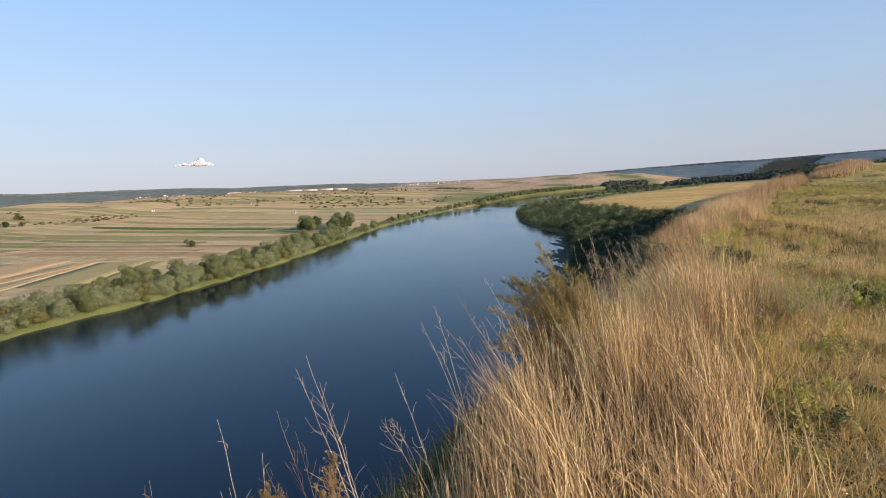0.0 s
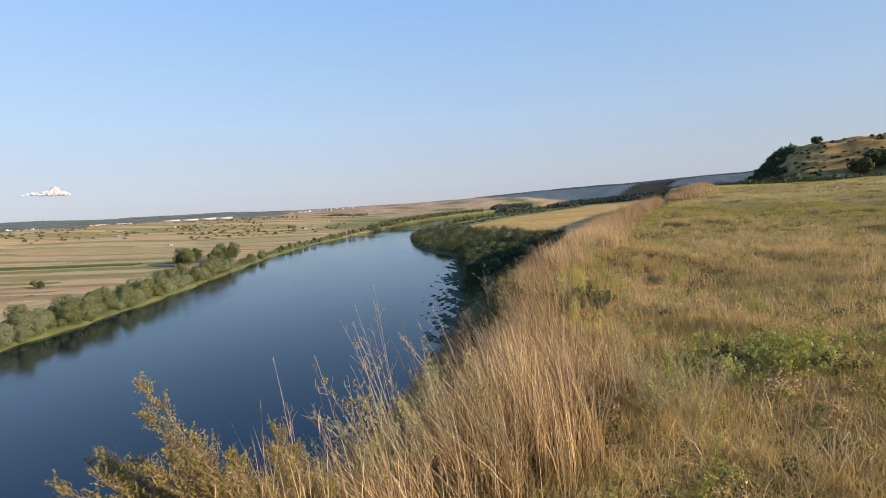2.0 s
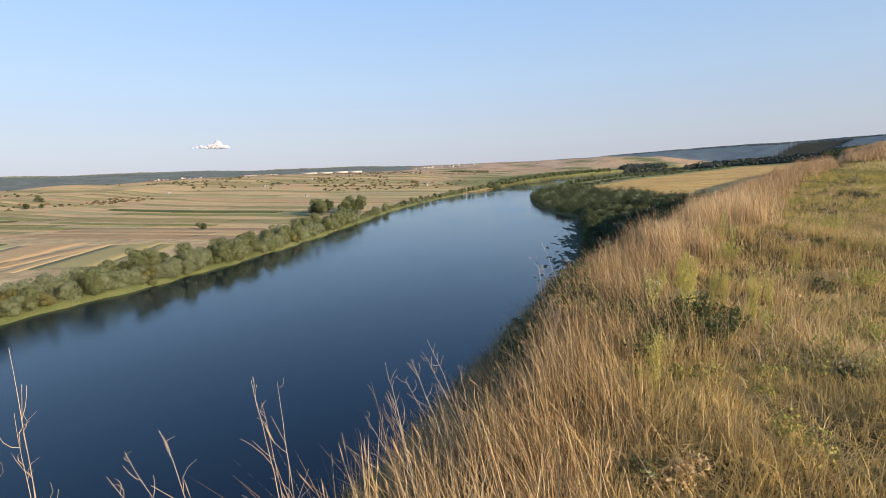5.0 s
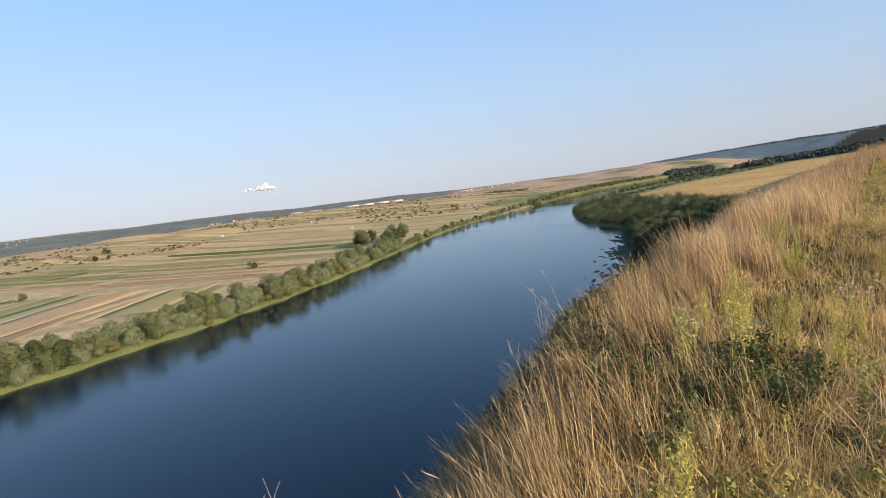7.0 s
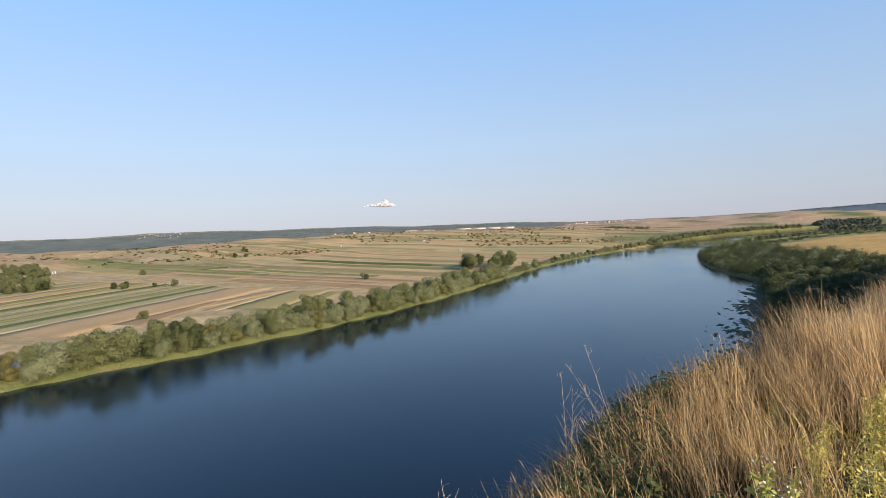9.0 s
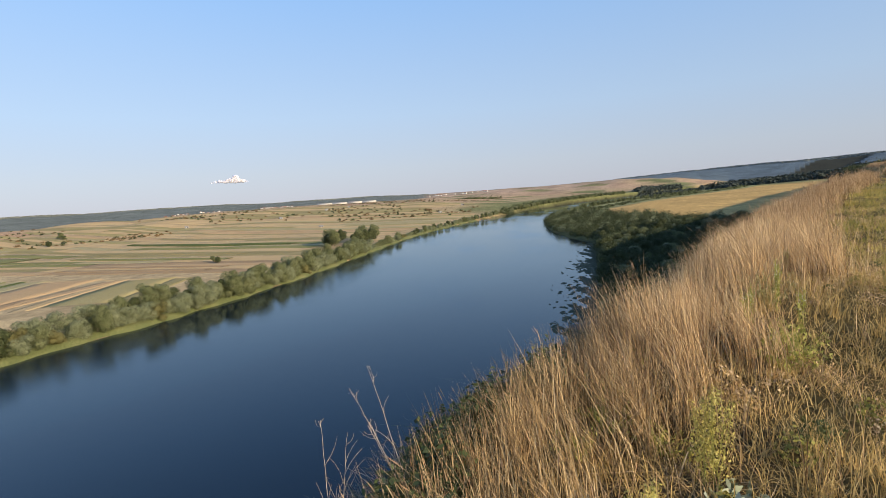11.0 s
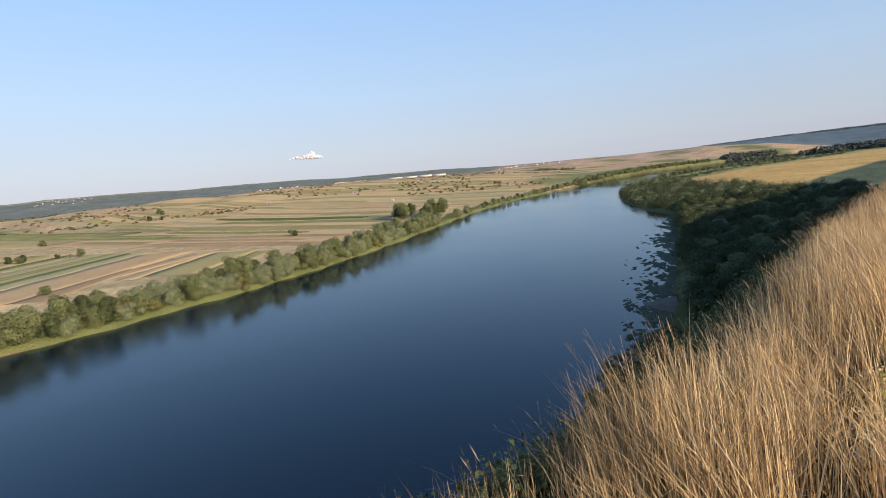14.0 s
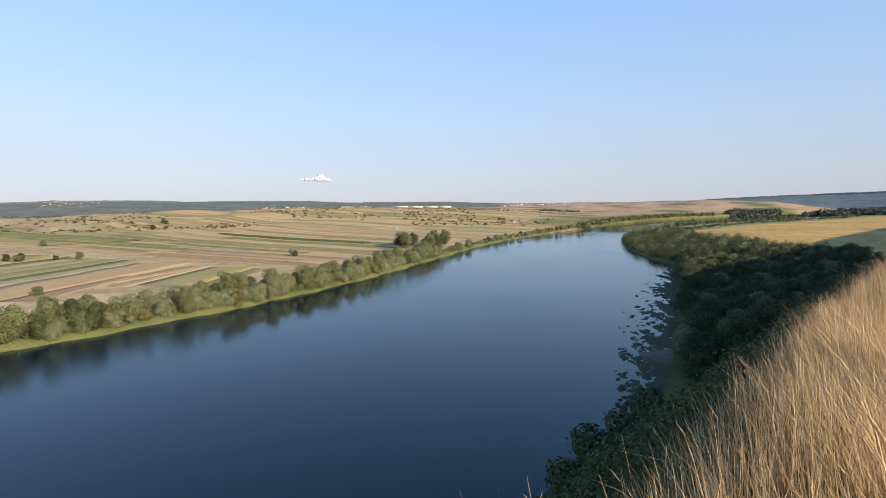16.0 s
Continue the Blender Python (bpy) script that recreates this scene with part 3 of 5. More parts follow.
tagged(new("riverbank", ledge("riverbank", far_part, 1, 12.0, 5)), "low green grassy river bank along the water", "river bank", kind="structure")

# ---- crop strips on the plain ----
CROPS = {
    "ripe": [(0.39, 0.28, 0.145), (0.50, 0.37, 0.20)],
    "soil": [(0.37, 0.25, 0.132), (0.46, 0.325, 0.18)],
    "brown": [(0.26, 0.18, 0.10), (0.35, 0.25, 0.145)],
    "green": [(0.165, 0.165, 0.058), (0.25, 0.235, 0.095)],
    "lime": [(0.265, 0.225, 0.095), (0.36, 0.30, 0.145)],
    "dark": [(0.07, 0.09, 0.025), (0.12, 0.14, 0.045)],
    "olive": [(0.22, 0.19, 0.08), (0.32, 0.26, 0.13)],
    "grey": [(0.29, 0.25, 0.13), (0.38, 0.325, 0.18)],
}
CROPMAT = {k: surface("crop_" + k, v, 0.035, 0.95, bump=0.3, fine=0.9, soft_mix=0.6, spec=0.1) for k, v in CROPS.items()}
CROPWORD = {"ripe": "pale straw stubble", "soil": "bare pinkish ploughed", "brown": "dark brown ploughed", "green": "green crop", "lime": "yellow-green crop",
            "dark": "dark green crop", "olive": "dry olive weedy", "grey": "grey-green fallow"}


def strip(x0, y0, x1, y1, w0, w1, crop, lift):
    """A crop strip along a line, w0 and w1 wide at its ends, draped on the ground with a raised edge."""
    n = max(4, int(math.hypot(x1 - x0, y1 - y0) / 7))
    t = np.linspace(0, 1, n)
    d = np.array((x1 - x0, y1 - y0)) / math.hypot(x1 - x0, y1 - y0)
    side = np.array((-d[1], d[0]))
    c = np.c_[x0 + (x1 - x0) * t, y0 + (y1 - y0) * t]
    c = c + side * (2.2 * np.sin(c[:, :1] / 38 + y0 / 90) * min(1.0, n / 12))
    half = (w0 + (w1 - w0) * t) / 2 * (1 + 0.05 * np.sin(t * 23 + x0))
    rows = []
    for k, (o, up) in enumerate(((-1.0, -0.3), (-0.985, lift), (-0.5, lift), (0.0, lift), (0.5, lift), (0.985, lift), (1.0, -0.3))):
        xy = c + side * (o * half)[:, None]
        rows.append(np.c_[xy, height_at(xy[:, 0], xy[:, 1]) + up])
    v = np.concatenate(rows)
    k = (np.arange(len(rows) - 1)[:, None] * n + np.arange(n - 1)).ravel()
    ob = new("crop_field", mesh_from("crop_field", v, np.stack([k, k + 1, k + n + 1, k + n], -1)[:, ::-1], CROPMAT[crop], True))
    return tagged(ob, CROPWORD[crop] + " strip field on the river plain", "field", "strip fields on the plain")


rng = np.random.RandomState(11)
# near strips, running away from the river up to a field track
lean = math.tan(radians(-13))
for x, w, y0, crop in ((-170, 10, 190, "olive"), (-190, 30, 196, "lime"), (-209, 8, 186, "ripe"), (-246, 38, 120, "soil"), (-274, 16, 110, "grey"),
                       (-285, 4, 100, "dark"), (-294, 13, 96, "grey"), (-304, 5, 90, "green"), (-315, 15, 86, "grey"), (-326, 6, 80, "lime"), (-336, 13, 76, "grey"), (-347, 7, 70, "dark"), (-360, 18, 66, "ripe"),
                       (-378, 16, 60, "green"), (-402, 30, 60, "soil"), (-432, 28, 60, "lime"), (-462, 30, 60, "grey"), (-494, 32, 60, "soil"), (-530, 38, 60, "lime"), (-570, 40, 60, "ripe"), (-612, 40, 60, "olive")):
    y1 = 266 + (-x - 200) * 0.115
    strip(x - lean * (220 - y0), y0, x + lean * (y1 - 220), y1, w * 0.97 + 0.4, w * 0.97 + 0.4, crop, 0.10 + 0.03 * rng.rand() + (0.25 if crop in ("dark", "green") else 0))
strip(-206, 148, -226, 216, 17, 5, "brown", 0.14)
strip(-218, 186, -222, 262, 10, 12, "soil", 0.12)
strip(-176, 263, -640, 316, 4.5, 4.5, "ripe", 0.08)
# far strips, running across the plain
y = 278.0
def crop_for(x, y, rng):
    """Ploughed and tan near the track and in the wide field beyond it, greener towards the river and the moor."""
    if y < 345 - 0.1 * (x + 200):
        return rng.choice(["soil", "brown", "soil", "ripe", "ripe", "olive"])
    if x < -255 - (y - 281) * 0.3 and y < 300 - 0.42 * (x + 255):
        return rng.choice(["soil", "soil", "ripe", "soil", "olive"])
    if y < 500 and x > -480:
        return rng.choice(["lime", "green", "olive", "ripe", "ripe", "grey", "olive", "green"])
    if x < -460 and y < 560:
        return rng.choice(["green", "lime", "green", "grey", "soil"])
    return rng.choice(["olive", "ripe", "grey", "olive", "ripe", "lime", "olive", "soil"])


row = 0
while y < 1130:
    w = rng.uniform(8, 17) * (1 + (y - 272) / 620)
    x = np.interp(y, FAR_BANK[60:, 1], FAR_BANK[60:, 0]) - 34 - (26 if 380 < y < 520 else 0) - 150 * float(ramp01(y, 800, 960))
    x_right = x
    while x > -420 - y * 0.62:
        length = rng.uniform(70, 260) * (1 + y / 900)
        slope = -0.22 - 0.13 * ramp01(y, 300, 400) + 0.25 * ramp01(y, 520, 800)
        yc, ye = y + slope * (x - x_right), y + slope * (x - length - x_right)
        crop = crop_for(x - length / 2, (yc + ye) / 2, rng)
        strip(x, yc, x - length, ye, w + 0.5, w * rng.uniform(0.85, 1.1), crop, 0.12 + 0.06 * rng.rand() + (0.2 if crop in ("dark", "green") else 0))
        x -= length + rng.choice([0.5, 0.5, 6.0])
    y += w * rng.choice([1.0, 1.0, 1.12])
    row += 1
strip(-200, 456, -330, 503, 8, 22, "dark", 0.9)
strip(-328, 502, -452, 552, 22, 8, "dark", 0.9)
strip(-470, 425, -800, 470, 40, 34, "green", 0.7)
strip(-480, 372, -700, 420, 44, 36, "lime", 0.5)
strip(-205, 350, -392, 412, 7, 10, "green", 0.6)
strip(-185, 292, -315, 323, 6, 8, "brown", 0.5)
strip(-180, 304, -318, 340, 5, 7, "brown", 0.5)
strip(-210, 386, -420, 456, 6, 9, "olive", 0.5)

# ---- trees ----
far_trees = [make_tree("willow_tree", 100 + k, h, w, lo, leaf, 4200, sz * 0.45, lob, tr) for k, (h, w, lo, leaf, sz, lob, tr) in enumerate((
    (9.5, 9.0, 0.6, WILLOW, 0.62, 10, 0.2), (8.0, 9.5, 0.4, SILVER, 0.58, 9, 0.18), (10.5, 8.5, 0.8, WILLOW, 0.62, 11, 0.24),
    (7.0, 8.5, 0.3, SILVER, 0.55, 8, 0.15), (8.5, 7.5, 0.6, DARKLEAF, 0.58, 9, 0.2), (6.0, 7.0, 0.3, AUTUMN, 0.5, 8, 0.12)))]
TREEWORD = ["grey-green willow tree on the river bank", "silvery round willow bush at the water", "tall olive-green willow tree on the river bank",
            "low silvery willow bush on the river bank", "dark green leafy tree on the river bank", "yellowing autumn bush on the river bank"]
rng = np.random.RandomState(5)
line = even(FAR_BANK, 4000)
tang = np.gradient(line, axis=0)
tang /= np.linalg.norm(tang, axis=1)[:, None]
seglen = np.linalg.norm(np.diff(line, axis=0), axis=1).mean()
s = 0.0
for k in range(len(line)):
    (x, y), (tx, ty) = line[k], tang[k]
    if y < -40 or y > 1030:
        continue
    s -= seglen
    if s > 0:
        continue
    near = y < 380
    s = rng.uniform(4.0, 6.2) if near else rng.uniform(5.0, 9.0)
    for back in ((2.3, 7.0) if near else (2.6,)):
        kind = rng.choice(6, p=(0.27, 0.24, 0.14, 0.18, 0.09, 0.08)) if near else rng.choice(6, p=(0.22, 0.2, 0.02, 0.3, 0.16, 0.1))
        if back > 10 and rng.rand() < 0.35:
            continue
        o = back + rng.uniform(-0.9, 2.2)
        sc = rng.uniform(0.85, 1.3) * (0.95 if back < 10 else 1.0) * (1.0 if near else 0.72)
        if 380 < y < 420:
            sc *= 0.8
        placed(far_trees[kind], x - ty * o, y + tx * o, sc, rng, TREEWORD[kind], "tree", "trees on the far bank")
for k in range(16):  # the tall dark group
    x, y = -138 + rng.uniform(-20, 16), 440 + rng.uniform(-38, 38)
    x = min(x, np.interp(y, FAR_BANK[60:, 1], FAR_BANK[60:, 0]) - 14)
    placed(far_trees[4 if k % 3 else 2], x, y, rng.uniform(1.15, 1.45), rng, "tall dark green tree in a riverside grove", "tree", "riverside grove")
for x, y, sc, kind in ((-574, 563, 1.5, 4), (-640, 645, 1.5, 2), (-628, 640, 1.2, 4), (-376, 252, 1.0, 4), (-368, 256, 1.1, 4), (-362, 250, 0.8, 2), (-345, 272, 0.6, 3), (-352, 268, 0.7, 4), (-338, 274, 0.9, 2),
                       (-484, 352, 1.0, 0), (-200, 330, 0.9, 4), (-208, 338, 0.7, 2), (-214, 160, 0.7, 0), (-226, 168, 0.6, 5)):
    placed(far_trees[kind], x, y, sc * 0.82, rng, "lone dark green tree standing among the fields", "tree", "lone trees in the fields", flat=0.75)
for k in range(105):  # a small wood in the plain
    t, w = rng.rand(), rng.rand()
    x, y = -440 - 300 * t + 40 * w * 0.5, 222 + 120 * t + (w - 0.5) * (30 + 60 * t)
    placed(far_trees[rng.choice([0, 2, 4])], x, y, rng.uniform(0.75, 1.1), rng, "olive-green tree in a small wood on the plain", "tree", "small wood on the plain")

drop_proto(*far_trees)

# near bank: a thicket under the cliff
thicket = [make_tree("thicket_tree", 200 + k, h, w, lo, leaf, 2700, sz * 0.56, lob, 0.2) for k, (h, w, lo, leaf, sz, lob) in enumerate((
    (9.0, 10.5, 0.4, DARKLEAF, 0.6, 12), (7.5, 9.5, 0.3, WILLOW, 0.55, 10), (10.5, 10.5, 0.6, DARKLEAF, 0.62, 13), (6.5, 8.5, 0.2, SILVER, 0.5, 9), (6.0, 8.0, 0.2, DARKLEAF, 0.5, 8)))]
THICKWORD = ["dark green rounded thicket tree below the cliff", "olive-green willow bush below the cliff", "tall dark thicket tree below the cliff",
             "silvery willow bush below the cliff", "small dark bush at the edge of the thicket"]
spots = []
for gy in np.arange(128, 720, 7.6):
    for gx in np.arange(10, 230, 7.6):
        spots.append((gx + rng.uniform(-2.8, 2.8), gy + rng.uniform(-2.8, 2.8)))
spots = np.array(spots)
zz, dl_, dr_ = land_height(spots[:, 0], spots[:, 1])
uu, vv = edge_uv(spots[:, 0], spots[:, 1])
keep = (dr_ > 3.5) & (dr_ < np.interp(uu, [0, 250, 335, 420, 505, 530, 600, 730], [60, 80, 95, 110, 97, 85, 70, 52]) + 6 * np.sin(spots[:, 1] / 19)) & (vv - np.where(uu > 10, rim_line(uu), 0) > 16 + 4 * np.sin(uu / 11)) & ((spots[:, 1] > 150) | (dr_ < 16))
spots, zz = spots[keep], zz[keep]
far_off = []
for (x, y), z in zip(spots, zz):
    if y < 372:
        kind = rng.choice(5, p=(0.36, 0.26, 0.2, 0.13, 0.05))
        placed(thicket[kind], x, y, rng.uniform(0.7, 1.1), rng, THICKWORD[kind], "tree", "thicket below the cliff", z=z)
    else:
        far_off.append((x, y, z - 0.3, rng.uniform(3.4, 5.4), rng.uniform(4.5, 8.5)))
drop_proto(*thicket)
mesh = clump_field("thicket", far_off[::5] + far_off[1::5] + far_off[2::5] + far_off[3::5], 0.52, 270, DARKLEAF, rng)
tagged(new("thicket", mesh), "dense olive-green thicket on the river spit", "thicket", kind="stuff")
tagged(new("thicket", clump_field("thicket", far_off[4::5], 0.5, 230, SILVER, rng)), "pale silvery bushes in the thicket on the spit", "thicket", kind="stuff")

# tree belts and hedges far off
belt = []
for line_, lo, hi, n, sgn in ((NEAR_BANK, 680, 1500, 260, -1), (FAR_BANK, 880, 1500, 420, 1)):
    pts = line_[(line_[:, 1] > lo) & (line_[:, 1] < hi) & (line_[:, 0] < 880)]
    for k in rng.randint(0, len(pts), n):
        o = rng.uniform(1.5, 15)
        p = (pushed(pts, sgn * o)[k]) + rng.uniform(-3, 3, 2)
        belt.append((p[0], p[1], rng.uniform(2.2, 4.8), rng.uniform(2.5, 9.5)))
for k in range(190):
    t = rng.rand()
    belt.append((108 + 560 * t + rng.uniform(-22, 4), 725 + 730 * t + rng.uniform(-4, 26), rng.uniform(3, 5.5), rng.uniform(2, 5)))
for k in range(60):
    t = rng.rand()
    belt.append((4 + 75 * t + rng.uniform(-5, 5) - 12, 838 + 78 * t + rng.uniform(-4, 8), rng.uniform(3.0, 5.5), rng.uniform(5, 11)))
for k in range(70):
    t = rng.rand()
    belt.append((-150 + 130 * t + rng.uniform(-10, 10), 1810 + 60 * t + rng.uniform(-20, 20), rng.uniform(5, 9), rng.uniform(6, 11)))
belt = np.array(belt)
places = np.c_[belt[:, :2], height_at(belt[:, 0], belt[:, 1]) - 0.3, belt[:, 2:]]
pale_ones = rng.rand(len(places)) < 0.6
tagged(new("tree_belt", clump_field("tree_belt", places[pale_ones], 1.05, 85, WILLOW, rng)), "olive-green tree belt along the distant river bend", "trees", kind="stuff")
tagged(new("tree_belt", clump_field("tree_belt", places[~pale_ones], 1.05, 85, DARKLEAF, rng)), "dark green trees in the belt along the river bend", "trees", kind="stuff")

moor = []
while len(moor) < 1150:
    a, r = radians(rng.uniform(-68, -2)), 800 + 1300 * rng.rand() ** 1.2
    x, y = r * math.sin(a), r * math.cos(a)
    if wavy(x, y, 330, 41) + wavy(x, y, 90, 42) * 0.6 > 0.15:
        moor.append((x, y, rng.uniform(1.6, 4.0), rng.uniform(1.3, 3.4)))
moor = np.array(moor)
ok = beside(FAR_BANK, moor[:, 0], moor[:, 1]) > 60
moor = moor[ok]
places = np.c_[moor[:, :2], height_at(moor[:, 0], moor[:, 1]) - 0.3, moor[:, 2:]]
rusty = rng.rand(len(places)) < 0.55
tagged(new("moor_shrubs", clump_field("moor_shrubs", places[~rusty], 1.0, 46, DARKLEAF, rng)), "scattered dark shrubs over the brown moor", "shrubs", kind="stuff")
tagged(new("moor_shrubs", clump_field("moor_shrubs", places[rusty], 1.0, 46, RUSTLEAF, rng)), "rust-brown autumn shrubs over the moor", "shrubs", kind="stuff")

woods = []
while len(woods) < 1900:
    a, r = rng.uniform(14, 42), rng.uniform(1570, 1900)
    x, y = r * math.sin(radians(a)), r * math.cos(radians(a))
    woods.append((x, y, rng.uniform(7, 13), rng.uniform(9, 15)))
near_woods, woods = np.array(woods), []
places = np.c_[near_woods[:, :2], height_at(near_woods[:, 0], near_woods[:, 1]) - 2, near_woods[:, 2:]]
tagged(new("valley_woods", clump_field("valley_woods", places, 4.2, 32, DARKWOOD, rng)), "dark woods along the foot of the hills", "woods", kind="stuff")
while len(woods) < 2400:
    a = rng.uniform(-68, 42)
    r = 3700 + 420 * rng.rand() if a > -50 or rng.rand() < 2 else rng.uniform(2600, 3700)
    if -9 < a < 12:
        continue
    woods.append((r * math.sin(radians(a)), r * math.cos(radians(a)), rng.uniform(14, 30), rng.uniform(2.5, 5)))
woods = np.array(woods)
places = np.c_[woods[:, :2], height_at(woods[:, 0], woods[:, 1]) - 2, woods[:, 2:]]
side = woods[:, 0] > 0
tagged(new("far_woods", clump_field("far_woods", places[~side], 7.0, 28, HAZEWOOD, rng)), "woods on the distant hills, tinted pale grey-green for haze", "woods", kind="stuff")
tagged(new("far_woods", clump_field("far_woods", places[side], 7.0, 28, HAZEBLUE, rng)), "woods on the distant hills, tinted blue for haze", "woods", kind="stuff")


# ---- huts in the fields, sheds and houses far off ----
def box(cx, cy, z0, z1, sx, sy, taper=0.0):
    v = np.array([(cx + a * sx / 2, cy + b * sy / 2, z0) for a, b in ((-1, -1), (1, -1), (1, 1), (-1, 1))] +
                 [(cx + a * (sx / 2 - taper), cy + b * (sy / 2 - taper), z1) for a, b in ((-1, -1), (1, -1), (1, 1), (-1, 1))], float)
    return v, np.array([(0, 3, 2, 1), (4, 5, 6, 7), (0, 1, 5, 4), (1, 2, 6, 5), (2, 3, 7, 6), (3, 0, 4, 7)])


def gable(sx, sy, z0, z1, over=0.3):
    x, y = sx / 2 + over, sy / 2 + over
    v = np.array([(-x, -y, z0), (x, -y, z0), (x, y, z0), (-x, y, z0), (-x, 0, z1), (x, 0, z1), (-x, -y, z0 - 0.2), (x, -y, z0 - 0.2), (x, y, z0 - 0.2), (-x, y, z0 - 0.2)])
    return v, np.array([(0, 1, 5, 4), (2, 3, 4, 5), (6, 9, 8, 7), (6, 7, 1, 0), (8, 9, 3, 2), (3, 9, 6, 0), (7, 8, 2, 1), (0, 4, 4, 3), (1, 2, 5, 5)][:7])


DARKGLASS = surface("dark_opening", [(0.02, 0.02, 0.025), (0.05, 0.05, 0.055)], 0.5, 0.4)
REDROOF = surface("red_tile_roof", [(0.22, 0.10, 0.07), (0.34, 0.17, 0.12)], 0.3, 0.8)


def make_house(name, sx, sy, h, ridge, wall, roof, windows):
    root = new(name)
    part("wall", mesh_from(name + "_wall", *box(0, 0, -0.6, h, sx, sy), wall), root)
    part("roof", mesh_from(name + "_roof", *gable(sx, sy, h, h + ridge), roof), root)
    for x in (-sx / 2, sx / 2):
        end = np.array([(x, -sy / 2, h), (x, sy / 2, h), (x, 0, h + ridge * 0.93)])
        part("gable_wall", mesh_from(name + "_gable", end, None, wall, tris=np.array([(0, 1, 2)])), root)
    for k in range(windows):
        x = (k + 0.5) / windows * sx - sx / 2
        part("window", mesh_from(name + "_window", *box(x, -sy / 2, h * 0.35, h * 0.75, min(1.4, sx / windows * 0.5), 0.14), DARKGLASS), root)
    part("door", mesh_from(name + "_door", *box(sx * 0.36, -sy / 2 - 0.02, 0, min(2.1, h * 0.8), 1.0, 0.12), DARKGLASS), root)
    return root


rng = np.random.RandomState(9)
hut = make_house("field_hut", 5.2, 3.2, 2.6, 0.9, PLASTER, ROOF, 2)
for x, y, turn in ((-394, 841, 20), (-362, 985, 40), (-340, 1062, 10), (-110, 850, 30), (-89, 1047, 15), (-640, 355, 25), (-262, 690, 5), (-520, 760, 30)):
    ob = copy_thing(hut, Matrix.Translation((x, y, height_at([x], [y])[0])) @ Matrix.Rotation(radians(turn), 4, "Z"))
    tagged(ob, "small white field hut standing among crop strips", "hut", "huts in the fields")
house = make_house("house", 13, 9, 5.0, 3.6, PLASTER, REDROOF, 3)
shed = make_house("long_shed", 62, 14, 6.0, 2.2, PLASTER, ROOF, 8)
for a, r in ((-20.6, 2210), (-18.9, 2230), (-17.2, 2260), (-15.6, 2300)):
    x, y = r * math.sin(radians(a)), r * math.cos(radians(a))
    ob = copy_thing(shed, Matrix.Translation((x, y, height_at([x], [y])[0] + 0.5)) @ Matrix.Rotation(radians(-a * 0.6), 4, "Z"))
    tagged(ob, "long white farm shed on the horizon", "shed", "farm sheds on the horizon")
for k in range(84):
    a, r = ((rng.uniform(-36.5, -31), rng.uniform(2350, 2700)), (rng.uniform(-27.5, -24), rng.uniform(2300, 2500)), (rng.uniform(-9, -2), rng.uniform(2350, 2650)), (rng.uniform(-55, -50.5), rng.uniform(3300, 3600)))[k % 4]
    x, y = r * math.sin(radians(a)), r * math.cos(radians(a))
    ob = copy_thing(house, Matrix.Translation((x, y, height_at([x], [y])[0] + (9 if r > 3000 else 0.6))) @ Matrix.Rotation(rng.uniform(0, 3.1), 4, "Z") @ Matrix.Scale(0.5 if r > 3000 else 0.8, 4))
    tagged(ob, "small white village house far off", "house", "village houses on the horizon")
drop_proto(hut, house, shed)

# ---- reed beds and floating weed in the bay, a muddy spit ----
def pad_mesh(rng, rad, n=11, jag=0.75):
    a = (np.arange(n) + rng.uniform(-0.3, 0.3, n)) * 2 * np.pi / n
    r = rad * (1.25 - jag * rng.rand(n))
    ring = np.c_[np.cos(a) * r, np.sin(a) * r * 0.8, np.full(n, 0.03)]
    low = ring * (1.06, 1.06, 0) + (0, 0, -0.06)
    v = np.r_[[(0, 0, 0.07)], ring, low]
    t = [(0, 1 + k, 1 + (k + 1) % n) for k in range(n)]
    f = [(1 + k, 1 + n + k, 1 + n + (k + 1) % n, 1 + (k + 1) % n) for k in range(n)]
    return v, np.array(f), np.array(t)


rng = np.random.RandomState(21)
vs_, fs_, ts_, at = [], [], [], 0
while len(vs_) < 3400:
    y = rng.uniform(118, 360)
    bank = np.interp(y, [98, 116, 147, 184, 224, 287, 350, 400], [11, 20, 27, 34, 41, 51, 61, 52])
    out = np.interp(y, [98, 118, 147, 184, 215, 287, 350, 400], [2, 9, 15, 18, 20, 15, 8, 3])
    f_out = rng.rand() ** 1.5
    x = bank - out * f_out + 1.5
    patch = 0.8 * wavy(x, y * 0.3, 6, 51) + 0.5 * wavy(x, y * 0.4, 18, 52) + 0.45 * wavy(x, y * 0.4, 2.4, 53)
    if patch < -0.75 + 1.7 * f_out + 0.1 * rng.normal() and rng.rand() < 0.97:
        continue
    v, f, t = pad_mesh(rng, (0.22 + 1.1 * rng.rand() ** 2.0) * (1.5 - 0.8 * f_out))
    turn = rng.uniform(-0.5, 0.3)
    v = v * (0.8, rng.uniform(1.2, 2.8), 1)
    v = np.c_[v[:, 0] * np.cos(turn) - v[:, 1] * np.sin(turn), v[:, 0] * np.sin(turn) + v[:, 1] * np.cos(turn), v[:, 2]]
    vs_.append(v + (x, y, 0))
    fs_.append(f + at)
    ts_.append(t + at)
    at += len(v)
tagged(new("floating_weed", mesh_from("floating_weed", np.concatenate(vs_), np.concatenate(fs_), PAD, tris=np.concatenate(ts_))), "dark mats of floating water weed near the bank", "water weed", kind="stuff")
v, f, t = pad_mesh(rng, 1.0, 17, 0.45)
